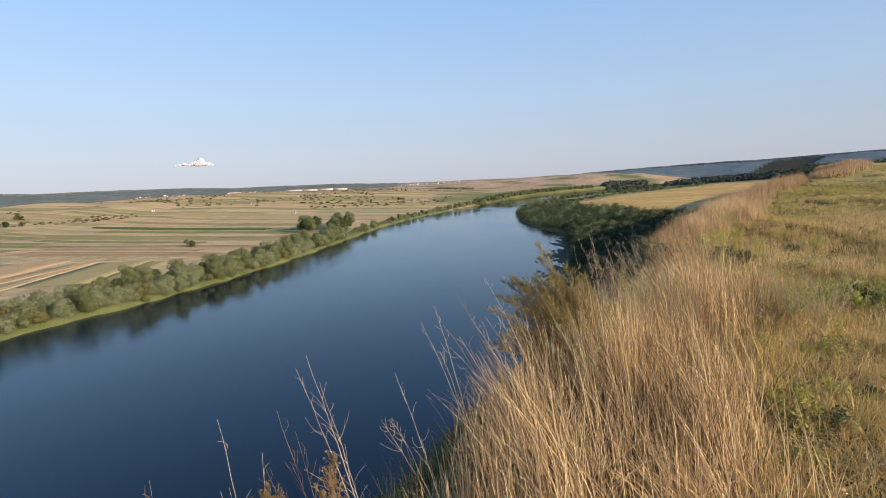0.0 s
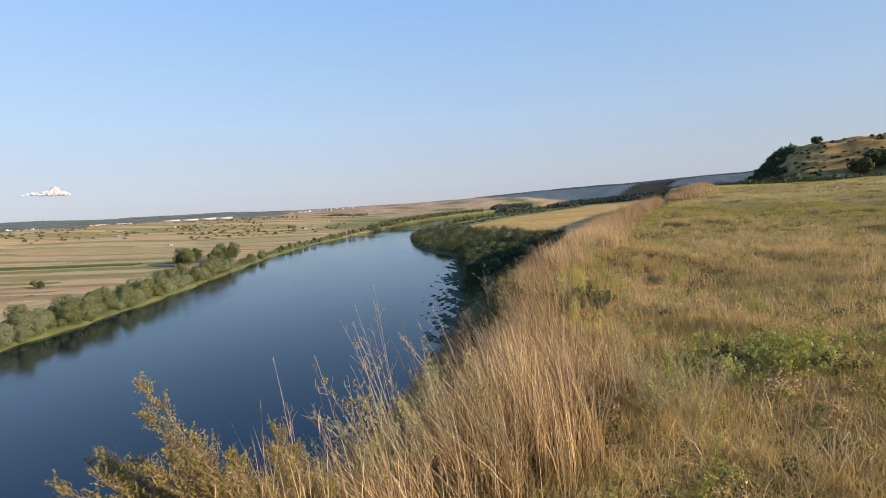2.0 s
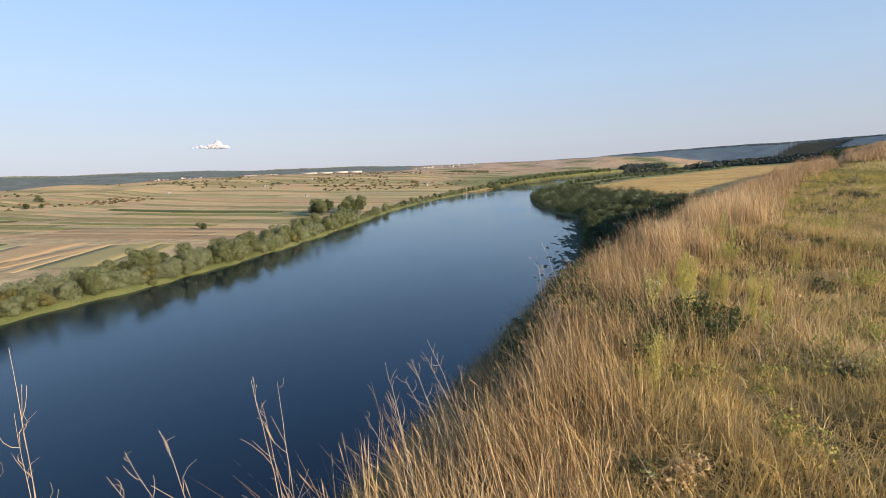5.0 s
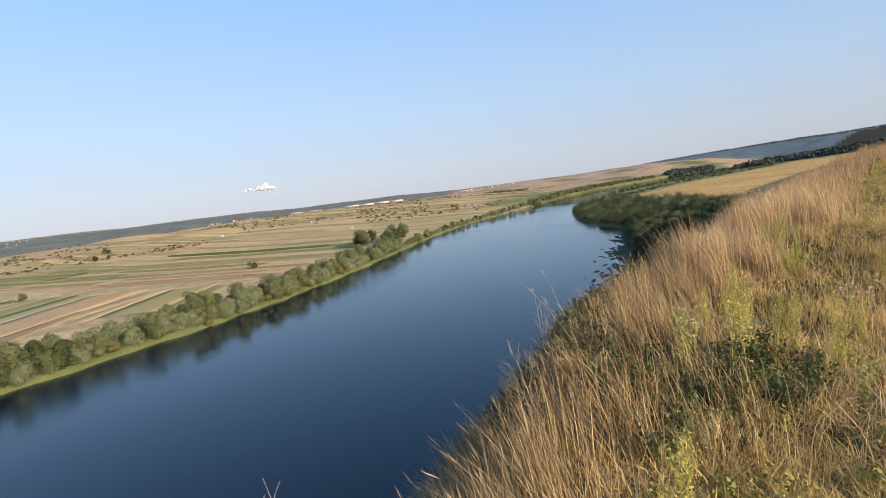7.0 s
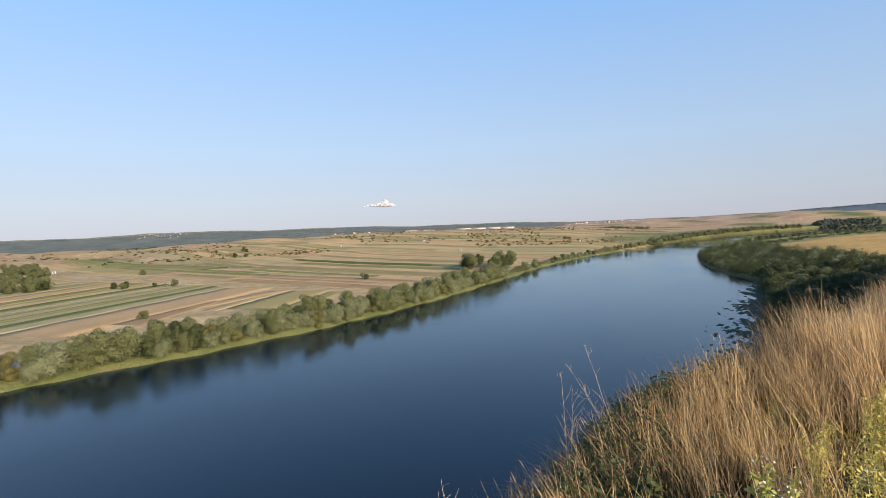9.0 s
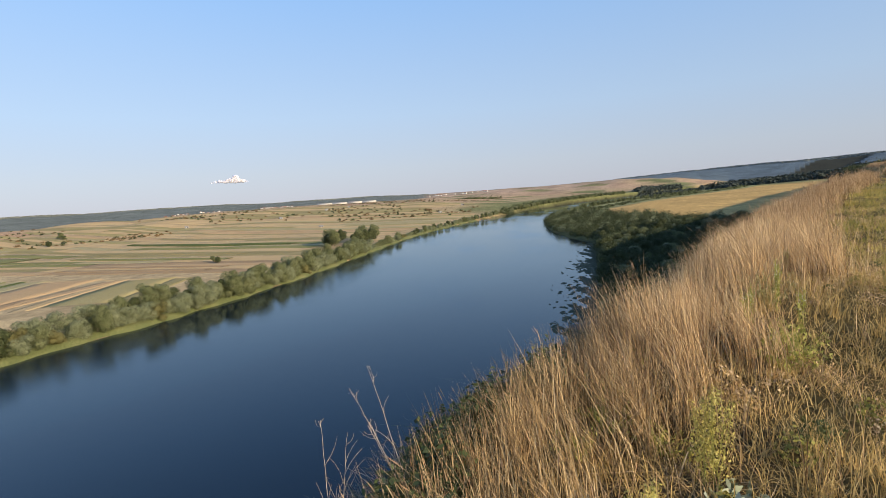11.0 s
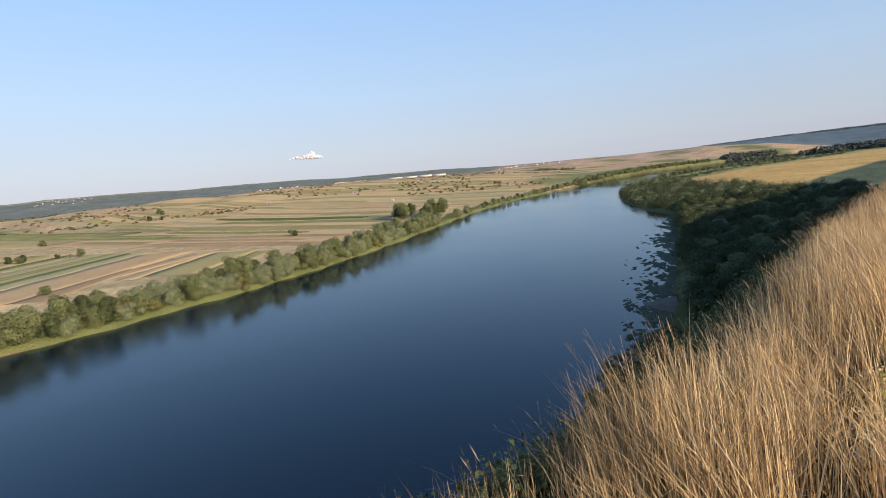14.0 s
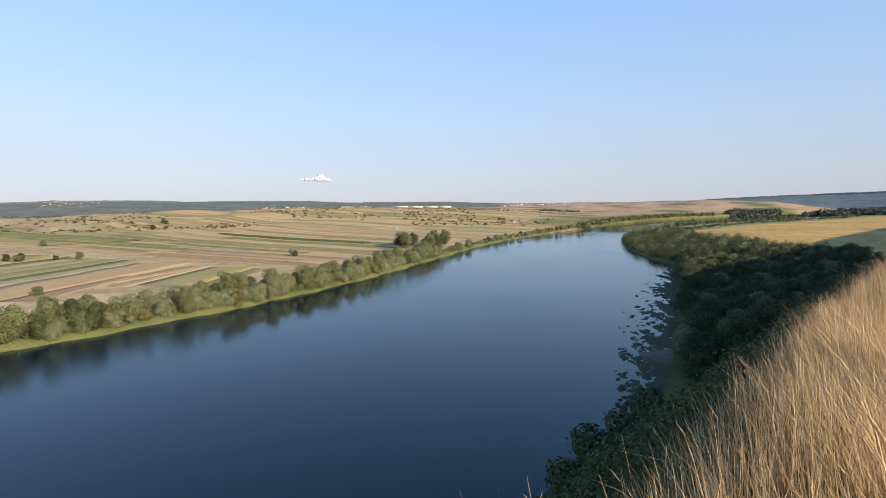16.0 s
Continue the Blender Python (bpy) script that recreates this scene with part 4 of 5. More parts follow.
spit = new("mud_spit", mesh_from("mud_spit", v * (7.5, 8.5, 5.0) + (29.0, 150, 0.0), f, MUD, True, tris=t))
tagged(spit, "bare brown mud spit at the water's edge", "mud bank", kind="structure")

for k, (x, y, n) in enumerate(((15, 113, 12), (6.5, 90, 12), (10, 97, 10), (18, 119, 8))):
    spots = [(x + rng.normal(0, 1.3), y + rng.normal(0, 4.0), -0.15, rng.uniform(0.35, 0.95), rng.uniform(0.3, 0.9)) for q in range(n)]
    tagged(new("reed_bed", clump_field("reed_bed", spots, 0.09, 420, HERB, rng)), "dark green reeds standing in the shallow water", "reeds", kind="stuff")

# ---- the cloud ----
root = new("cloud")
pieces = []
for k in range(240):
    bm = bmesh.new()
    bmesh.ops.create_icosphere(bm, subdivisions=2, radius=1)
    pts = np.array([p.co[:] for p in bm.verts])
    idx = np.array([[q.index for q in fc.verts] for fc in bm.faces])
    bm.free()
    dome = int(rng.choice(5, p=(0.50, 0.24, 0.12, 0.10, 0.04)))
    at_x, tall, reach = ((20, 34, 11), (-10, 17, 13), (48, 11, 12), (-42, 11, 14), (-70, 6, 14))[dome]
    off = rng.normal(0, 1)
    size = rng.uniform(5.5, 9.5) * (0.62 + tall / 60) * np.array((1.3, 0.9, 0.95))
    mid = np.array((26 + (at_x + off * reach) * 1.25, rng.uniform(-4, 4), 4 + rng.uniform(-3, 3) + tall * rng.uniform(0, 1.0) ** 0.8 * math.exp(-0.5 * off * off)))
    lump = 1 + 0.16 * np.sin(pts[:, :1] * 6 + k) * np.cos(pts[:, 2:] * 7 + 2 * k) + 0.09 * np.sin(pts[:, 1:2] * 13 + k) * np.sin(pts[:, :1] * 11)
    pieces.append((pts * size * lump + mid, idx))
vv_, at, tt_ = [], 0, []
for p, idx in pieces:
    vv_.append(p)
    tt_.append(idx + at)
    at += len(p)
puffs = part("puffs", mesh_from("puffs", np.concatenate(vv_), None, CLOUD, True, tris=np.concatenate(tt_)), root)
root.matrix_basis = Matrix.Translation((-2190, 3717, 252)) @ Matrix.Rotation(radians(30), 4, "Z") @ Matrix.Scale(1.3, 4)
tagged(root, "small white evening cloud low over the hills", "cloud", kind="structure")


# ---- grass ----
def blades(x, y, z, h, toward, lean, width, levels, rng):
    """Tapered, bent blades as strips: verts, quads and tip triangles."""
    n, k = len(x), len(levels)
    t = np.array(levels)[None, :, None]
    base = np.stack([x, y, z], -1)[:, None]
    to = np.stack([np.cos(toward), np.sin(toward), 0 * toward], -1)[:, None]
    up = np.array((0, 0, 1.0))
    hh, ll = h[:, None, None], lean[:, None, None]
    mid = base + up * hh * (t - 0.38 * np.minimum(ll, 1.2) ** 2 * t**2) + to * hh * ll * t**1.7
    turn = rng.uniform(0, np.pi, n)
    side = np.stack([np.cos(turn), np.sin(turn), 0 * turn], -1)[:, None] * width[:, None, None] * 0.5
    w = (1 - 0.75 * t[:, :-1])
    a, b = mid[:, :-1] - side * w, mid[:, :-1] + side * w
    verts = np.concatenate([np.stack([a, b], 2).reshape(n, -1, 3), mid[:, -1:]], 1)
    m = 2 * (k - 1) + 1
    at = (np.arange(n) * m)[:, None]
    quads = np.concatenate([np.stack([at[:, 0] + 2 * j, at[:, 0] + 2 * j + 1, at[:, 0] + 2 * j + 3, at[:, 0] + 2 * j + 2], -1) for j in range(k - 2)])
    tris = np.stack([at[:, 0] + 2 * (k - 2), at[:, 0] + 2 * (k - 2) + 1, at[:, 0] + m - 1], -1)
    return verts.reshape(-1, 3), quads, tris, mid


def plumes(mid, size, rng):
    """A narrow seed head of two crossed sprays round the top of each stem."""
    top, below = mid[:, -1], mid[:, -2]
    d = top - below
    d /= np.linalg.norm(d, axis=1)[:, None] + 1e-9
    out = []
    for k in range(2):
        s = np.cross(d, rng.normal(size=d.shape))
        s /= np.linalg.norm(s, axis=1)[:, None] + 1e-9
        L = (size * rng.uniform(0.7, 1.3, len(d)))[:, None]
        out.append(np.stack([top - d * L * 0.75, top - d * L * 0.2 + s * L * 0.03, top + d * L * 0.3, top - d * L * 0.2 - s * L * 0.03], 1).reshape(-1, 3))
    v = np.concatenate(out)
    return v, np.arange(len(v)).reshape(-1, 4)


def tufts(region, per_m2, each, spread, rng):
    """Blade feet in tufts over a region (u0, u1, v0, v1); also each blade's tuft number."""
    u0, u1, v0, v1 = region
    n = int((u1 - u0) * (v1 - v0) * per_m2)
    cu, cv = rng.uniform(u0, u1, n), rng.uniform(v0, v1, n)
    k = rng.poisson(each, n)
    who = np.repeat(np.arange(n), k)
    return cu[who] + rng.normal(0, spread, len(who)), cv[who] + rng.normal(0, spread, len(who)), who, cu, cv


def inner_rim(u):
    """How far in from the edge the tall grass reaches."""
    base = np.interp(u, [-16, -8, -5.9, -5, -2.5, -1.2, 0.2, 1.8, 8, 14], [-1.5, -1.45, -1.35, -1.1, -0.85, -0.9, -1.15, -1.55, -1.8, -2.4])
    return np.where(u > 14, rim_line(u) - 1.25, base) + 0.25 * np.sin(u * 1.9) + 0.15 * np.sin(u * 4.7 + 1)


def uv_to_xy(u, v):
    return EDGE_O[0] + u * EDGE_D[0] + v * EDGE_N[0], EDGE_O[1] + u * EDGE_D[1] + v * EDGE_N[1]


OVER = math.atan2(EDGE_N[1], EDGE_N[0])  # the way out over the river


def grow(name, region, per_m2, each, spread, height, width, keep, lean, levels, material, label, rng, heads=0.0, head_size=0.12, drift=0.9, follow=False):
    u, v, who, cu, cv = tufts(region, per_m2, each, spread, rng)
    if follow:  # the region is counted from the rim
        v = v + rim_line(u)
    ok = keep(u, v, rng)
    u, v, who = u[ok], v[ok], who[ok]
    x, y = uv_to_xy(u, v)
    z = cliff_height(x, y) - 0.02
    n = len(u)
    tuft_h = (rng.uniform(0.72, 1.14, len(cu)) * (1 + 0.16 * wavy(cu, cv, 1.6, 61)))[who]
    h = height * tuft_h * rng.uniform(0.55, 1.1, n) * np.where(height > 0.5, (1 + 0.32 * np.exp(-(((u - 1.2) / 1.7) ** 2)) * (v < -1.1)) * (1 - 0.3 * ramp01(v - rim_line(u), -0.25, 0.1)), 1)
    tuft_a = (OVER + 0.3 + rng.normal(0, 0.6, len(cu)))[who]
    lean = lean * (rng.uniform(0.5, 1.9, len(cu)) * (1 + 0.5 * wavy(cu, cv, 1.4, 64)))[who]
    toward = tuft_a + rng.normal(0, drift, n)
    ln = (np.abs(lean * rng.normal(1, 0.6, n)) + 0.03) * np.where(height > 0.5, 1 - 0.45 * ramp01(v - rim_line(u), -0.4, 0), 1)
    ln = np.minimum(ln, 0.62 if height > 0.5 else 3.0)
    verts, quads, tris, mid = blades(x, y, z, h, toward, ln, width * rng.uniform(0.7, 1.4, n), levels, rng)
    ob = tagged(new(name, mesh_from(name, verts, quads, material, tris=tris)), label, "grass", kind="stuff")
    if heads:
        pick = rng.rand(n) < heads
        pv, pf = plumes(mid[pick], head_size, rng)
        tagged(new("seed_heads", mesh_from("seed_heads", pv, pf, RUSSET)), "feathery russet seed heads above the dry grass", "grass", kind="stuff")
    return n


def tall_here(u, v, rng):
    soft = rng.normal(0, 0.14, len(u))
    return (v > inner_rim(u) + soft) & (v < rim_line(u) + 0.14 + 0.08 * np.sin(u * 5.9) + soft) & (wavy(u * 1.0, v * 1.6, 0.8, 63) + rng.normal(0, 0.35, len(u)) > -0.55) & (((u + 3.85) / 0.65) ** 2 + ((v + 0.72) / 0.4) ** 2 > rng.uniform(0.2, 1.3, len(u)))


def short_here(u, v, rng):
    wide = np.abs(v + 1) < 0.60 * (u + 13.2) + 0.8
    return (v < inner_rim(u) + 0.35 + rng.normal(0, 0.2, len(u))) & wide & (wavy(u, v, 1.5, 71) + rng.normal(0, 0.5, len(u)) > -0.75)


rng = np.random.RandomState(77)
L3, L2 = (0, 0.38, 0.72, 1), (0, 0.5, 1)
for u0, u1, wide, tall, stuff, word in ((-14.5, -7.2, 0.0054, 0.70, PALESTRAW, "tall pale straw-coloured grass along the cliff edge"), (-7.2, -3.2, 0.0048, 0.55, GOLDSTRAW, "tall pinkish-brown dry grass along the cliff edge"),
                                        (-3.2, -1.7, 0.0048, 0.62, GOLDSTRAW, "tall pinkish-brown dry grass along the cliff edge"), (-1.7, 9, 0.0048, 0.64, PALESTRAW, "tall golden dry grass along the cliff edge")):
    grow("tall_grass", (u0, u1, -3.4, 0.6), 84, 28, 0.045, tall, wide, tall_here, 0.33, L3, stuff, word, rng, 0.16 if u0 < -4 else 0.08, 0.065, 1.0)
    grow("undergrowth", (u0, u1, -3.4, 0.6), 60, 15, 0.06, tall * 0.52, 0.0060, tall_here, 0.5, L2, UNDERSHADE, "withered undergrowth, darkened for the shade among the tall grass", rng, drift=2.0)
grow("slope_grass", (-9, 13, -0.05, 2.6), 34, 18, 0.06, 0.36, 0.0056, lambda u, v, r: (v - rim_line(u)) + r.normal(0, 0.25, len(u)) < 0.3 + 1.8 * (1 - ramp01(u, -2.5, 0.5)), 0.34, L3, STRAW, "dry grass hanging over the shaded slope", rng, 0.1, 0.065, 1.0, follow=True)
grow("tall_grass", (9, 34, -5.4, 0.2), 40, 20, 0.07, 0.70, 0.0072, tall_here, 0.28, L3, STRAW, "tall dry golden grass along the cliff edge", rng, 0.25, 0.10)
grow("tall_grass", (34, 190, -1.9, 0.5), 8, 16, 0.15, 0.74, 0.022, lambda u, v, r: u > 0, 0.3, L3, STRAW, "tall dry pale grass along the far cliff edge", rng, 0.3, 0.2, follow=True)
grow("meadow_grass", (-12.5, 4, -8, -0.3), 95, 16, 0.05, 0.22, 0.0054, short_here, 0.7, L2, MEADOW, "short yellow-brown meadow grass on the cliff top", rng, drift=3.0)
grow("thatch", (-11.8, -4.6, -4.6, -0.5), 165, 18, 0.07, 0.18, 0.0062, lambda u, v, r: (v < inner_rim(u) + 0.5) & (np.abs(v + 1) < 0.60 * (u + 13.2) + 0.8), 1.0, L2, MEADOW, "matted dead grass lying over the meadow floor", rng, drift=3.0)
grow("meadow_grass", (-12, 6, -9, -0.3), 10, 12, 0.05, 0.32, 0.0048, short_here, 0.4, L3, STRAW, "sparse dry stems in the meadow", rng, drift=3.0)
grow("meadow_grass", (-11.5, 7, -9, -0.8), 34, 12, 0.07, 0.20, 0.0070, lambda u, v, r: short_here(u, v, r) & (wavy(u, v, 2.6, 73) + 0.7 * wavy(u, v, 0.9, 74) + r.normal(0, 0.25, len(u)) > -0.05) & ((v < -2.3) | (u < -7.3)), 0.6, L2, LUSH, "patches of fresh green grass in the meadow", rng, drift=3.0)
grow("meadow_grass", (4, 24, -14, -0.8), 34, 12, 0.08, 0.20, 0.0095, short_here, 0.7, L2, MEADOWFAR, "short yellow-brown meadow grass on the cliff top", rng, drift=3.0)
grow("meadow_grass", (4, 26, -14, -1.5), 9, 12, 0.10, 0.26, 0.009, lambda u, v, r: short_here(u, v, r) & (wavy(u, v, 6.0, 75) + r.normal(0, 0.3, len(u)) > 0.1), 0.6, L2, LUSH, "patches of fresh green grass in the meadow", rng, drift=3.0)
grow("meadow_grass", (24, 90, -40, -1.5), 3.4, 12, 0.26, 0.15, 0.034, short_here, 0.6, L2, MEADOWFAR, "short yellow-brown meadow grass on the cliff top", rng, drift=3.0)
grow("slope_grass", (-14, 36, 0.5, 6), 6, 11, 0.09, 0.5, 0.006, lambda u, v, r: r.rand(len(u)) < 0.8 - 0.65 * ramp01(u, -0.5, 1.5), 0.35, L3, STRAW, "sparse dry grass on the steep slope", rng, follow=True)
grow("slope_grass", (-12, 50, 0.3, 7), 20, 12, 0.12, 0.34, 0.009, lambda u, v, r: wavy(u, v, 6, 81) + r.normal(0, 0.4, len(u)) > -0.4, 0.5, L2, HERB, "green weeds and grass on the shaded slope", rng, follow=True)
grow("tussock", (-12, 16, -11, -0.9), 4.0, 46, 0.10, 0.30, 0.006, short_here, 0.75, L2, PALESTRAW, "dry pale tussocks scattered over the meadow", rng, drift=1.6)
grow("low_weeds", (-12, 14, -10, -0.9), 1.6, 26, 0.09, 0.15, 0.011, lambda u, v, r: short_here(u, v, r) & (wavy(u, v, 3.4, 76) + r.normal(0, 0.3, len(u)) > -0.1), 0.9, L2, HERB, "low dark green weeds between the tussocks", rng, drift=3.0)
grow("low_weeds", (12, 60, -26, -2.5), 0.35, 30, 0.30, 0.16, 0.04, short_here, 0.8, L2, HERB, "dark weedy patches on the far meadow", rng, drift=3.0)

# small leafy and withered weeds all over the meadow
for word, n, material, leaf, (r0, r1), tone in (("small dark green weeds in the meadow", 230, HERB, 0.016, (0.04, 0.12), 77), ("small yellow-green weeds in the meadow", 700, LUSH, 0.015, (0.05, 0.14), 78), ("small withered straw-coloured weeds in the meadow", 900, PALESTRAW, 0.013, (0.05, 0.15), 79)):
    u, v = -11.5 + 27 * rng.rand(n) ** 1.5, -0.9 - 8.5 * rng.rand(n) ** 1.4
    ok = short_here(u, v, rng) & (wavy(u, v, 2.2, tone) + rng.normal(0, 0.4, n) > -0.2)
    u, v = u[ok], v[ok]
    x, y = uv_to_xy(u, v)
    size = rng.uniform(r0, r1, len(u))
    tagged(new("meadow_weeds", clump_field("meadow_weeds", np.c_[x, y, cliff_height(x, y) + 0.02, size, size * rng.uniform(0.8, 1.7, len(u))], leaf, 130, material, rng)), word, "weeds", kind="stuff")

# leafy weeds just below the rim and in a gap of the tall grass
for word, n, (u0, u1), (v0, v1), big in (("dark green leafy weeds covering the slope below the dry grass", 310, (1.6, 17), (0.8, 5.0), 0.42), ("dull olive weeds on the shaded slope just below the rim", 90, (-4.4, -0.8), (0.18, 0.95), 0.22)):
    u = rng.uniform(u0, u1, n)
    v = rim_line(u) + v0 + (v1 - v0) * rng.rand(n) ** 1.3 + 0.25 * wavy(u, u * 0, 1.3, 95)
    x, y = uv_to_xy(u, v)
    size = big * rng.uniform(0.5, 1.15, n)
    tagged(new("slope_herbs", clump_field("slope_herbs", np.c_[x, y, cliff_height(x, y) - 0.05, size, size * (0.9 if big > 0.3 else 1.5)], 0.034 if big > 0.3 else 0.022, 300, HERB, rng)), word, "weeds", kind="stuff")
n = 17
u, v = -3.85 + 0.34 * rng.normal(size=n), -0.75 + 0.2 * rng.normal(size=n)
x, y = uv_to_xy(u, v)
tagged(new("low_weeds", clump_field("low_weeds", np.c_[x, y, cliff_height(x, y) - 0.03, rng.uniform(0.08, 0.17, n), rng.uniform(0.1, 0.24, n)], 0.022, 240, HERB, rng)), "dark green weeds in a gap of the dry grass", "weeds", kind="stuff")

# herbs over the slope
herbs = []
while len(herbs) < 1100:
    u, v = rng.uniform(-2, 140), 1.2 + 36 * rng.rand() ** 1.1
    v += float(rim_line(u))
    if wavy(u, v, 14, 91) > -0.35:
        herbs.append((*uv_to_xy(u, v), rng.uniform(0.35, 1.5) * (0.7 + v / 40), 0.0))
herbs = np.array(herbs)
hz, _, hdr = land_height(herbs[:, 0], herbs[:, 1])
ok = (hdr > 0.5)
herbs, hz = herbs[ok], hz[ok]
places = np.c_[herbs[:, :2], hz - 0.1, herbs[:, 2], herbs[:, 2] * 0.8]
near = edge_uv(herbs[:, 0], herbs[:, 1])[0] < 30
tagged(new("slope_herbs", clump_field("slope_herbs", places[near] * (1, 1, 1, 0.6, 0.6), 0.055, 250, HERB, rng)), "dark green herbs on the steep slope", "shrubs", kind="stuff")
tagged(new("slope_herbs", clump_field("slope_herbs", places[~near], 0.24, 70, HERB, rng)), "dark green herbs and scrub on the steep slope", "shrubs", kind="stuff")


# ---- single plants on the cliff top ----
def herb(name, seed, h, spread, stems, leaf, per, size, flower=None, fper=0, fsize=0.02, stalk=STALK, arch=0.4, from_t=0.15, aspect=2.4, fuzz=1.0, twigs=0, twig=0.12):
    """A many-stemmed plant: thin stems, leaves along them, flowers near their tops."""
    rng = np.random.RandomState(seed)
    root = new(name)
    wood, lp, ld, fp = [], [], [], []
    for k in range(stems):
        a = 2 * np.pi * (k + rng.rand()) / stems
        out = spread * rng.uniform(0.15, 1.0)
        top = np.array((np.cos(a) * out, np.sin(a) * out, h * rng.uniform(0.65, 1.0) * (1 - 0.35 * (out / max(spread, 0.01)) ** 2)))
        foot = np.array((rng.normal(0, 0.015), rng.normal(0, 0.015), -0.03))
        wood.append(limb(foot, top, 0.0035, 0.0012, 3, arch * out * 0.3, rng))
        t = rng.uniform(from_t, 1.0, per)
        side = rng.normal(size=(per, 3)) * size * fuzz * (1.6 - t[:, None])
        if twigs:  # leaves sit along short side twigs
            bt = rng.uniform(from_t, 0.97, twigs)
            away = rng.normal(size=(twigs, 3)) * (1, 1, 0.5) + (np.cos(a) * 0.5, np.sin(a) * 0.5, 0.7)
            away *= (twig * (1.15 - bt) * rng.uniform(0.5, 1.3, twigs) / np.linalg.norm(away, axis=1))[:, None]
            for q in range(twigs):
                b0 = foot + (top - foot) * bt[q]
                wood.append(limb(b0, b0 + away[q], 0.0013, 0.0006, 3, 0.1 * twig, rng))
            which = rng.randint(0, twigs, per)
            t = bt[which]
            side = away[which] * rng.uniform(0.1, 1.05, (per, 1)) + rng.normal(size=(per, 3)) * size * 0.7
        lp.append(foot + (top - foot) * t[:, None] + side)
        ld.append(side + rng.normal(size=(per, 3)) * size * 0.4 + (0, 0, size * 0.5))
        if flower:
            t = rng.uniform(0.62, 1.02, fper)
            fp.append(foot + (top - foot) * t[:, None] + rng.normal(size=(fper, 3)) * fsize * 1.7)
    if stems <= 8 and not twigs:
        for v, f in wood:
            part("stem", mesh_from(name + "_stem", v, f, stalk), root)
    else:
        tagged(part("stalk", mesh_from(name + "_stem", *joined(wood), stalk), root), kind="stuff")
    d = np.concatenate(ld)
    d /= np.linalg.norm(d, axis=1)[:, None] + 1e-9
    tagged(part("foliage", mesh_from(name + "_leaves", *leaves(np.concatenate(lp), d, size, rng, aspect), leaf), root), kind="stuff")
    if flower:
        p = np.concatenate(fp)
        tagged(part("blossom", mesh_from(name + "_flowers", *leaves(p, rng.normal(size=p.shape) + (0, 0, 0.8), fsize, rng, 1.1), flower), root), kind="stuff")
    return root


def plant(proto, x, y, sc, label, category, group, rng, tip=0.0, foot=None):
    z = height_at([x], [y])[0] if foot is None else foot
    m = Matrix.Translation((x, y, z)) @ Matrix.Rotation(tip, 4, Vector((EDGE_D[0], EDGE_D[1], 0))) @ Matrix.Rotation(rng.uniform(0, 6.28), 4, "Z") @ Matrix.Diagonal((sc, sc, sc, 1))
    return tagged(copy_thing(proto, m), label, category, group)


green = [herb("green_weed", 10 + k, 0.32, 0.30, 16, GREEN, 46, 0.011, YELLOW if k == 1 else None, 4, 0.010, GREEN, 0.5, aspect=3.0, fuzz=2.0) for k in range(3)]
grey = [herb("grey_weed", 20 + k, 0.62, 0.46, 20, GREYLEAF, 40, 0.0078, WHITE if k else None, 4, 0.007, GREYLEAF, 0.7, aspect=3.0, fuzz=1.6, twigs=14, twig=0.16) for k in range(2)]
gold = [herb("yellow_weed", 30 + k, 0.72, 0.09, 5, YELLOW, 120, 0.0065, YELLOW, 110, 0.0055, GREEN, 0.3, 0.25, aspect=2.6, fuzz=4.0) for k in range(2)]
umbel = herb("white_flower", 40, 0.52, 0.12, 5, GREEN, 26, 0.014, WHITE, 16, 0.008, GREEN, 0.2)
silver = [herb("silver_weed", 70 + k, 0.20, 0.24, 13, SILVERLEAF, 9, 0.042, None, 0, 0.01, SILVERLEAF, 0.5, 0.35, aspect=2.4, fuzz=0.5) for k in range(2)]
leafy = [herb("leafy_weed", 60 + k, 0.34, 0.24, 14, HERB, 70, 0.014, None, 0, 0.01, HERB, 0.5, aspect=2.2, fuzz=2.0) for k in range(2)]
rng = np.random.RandomState(31)
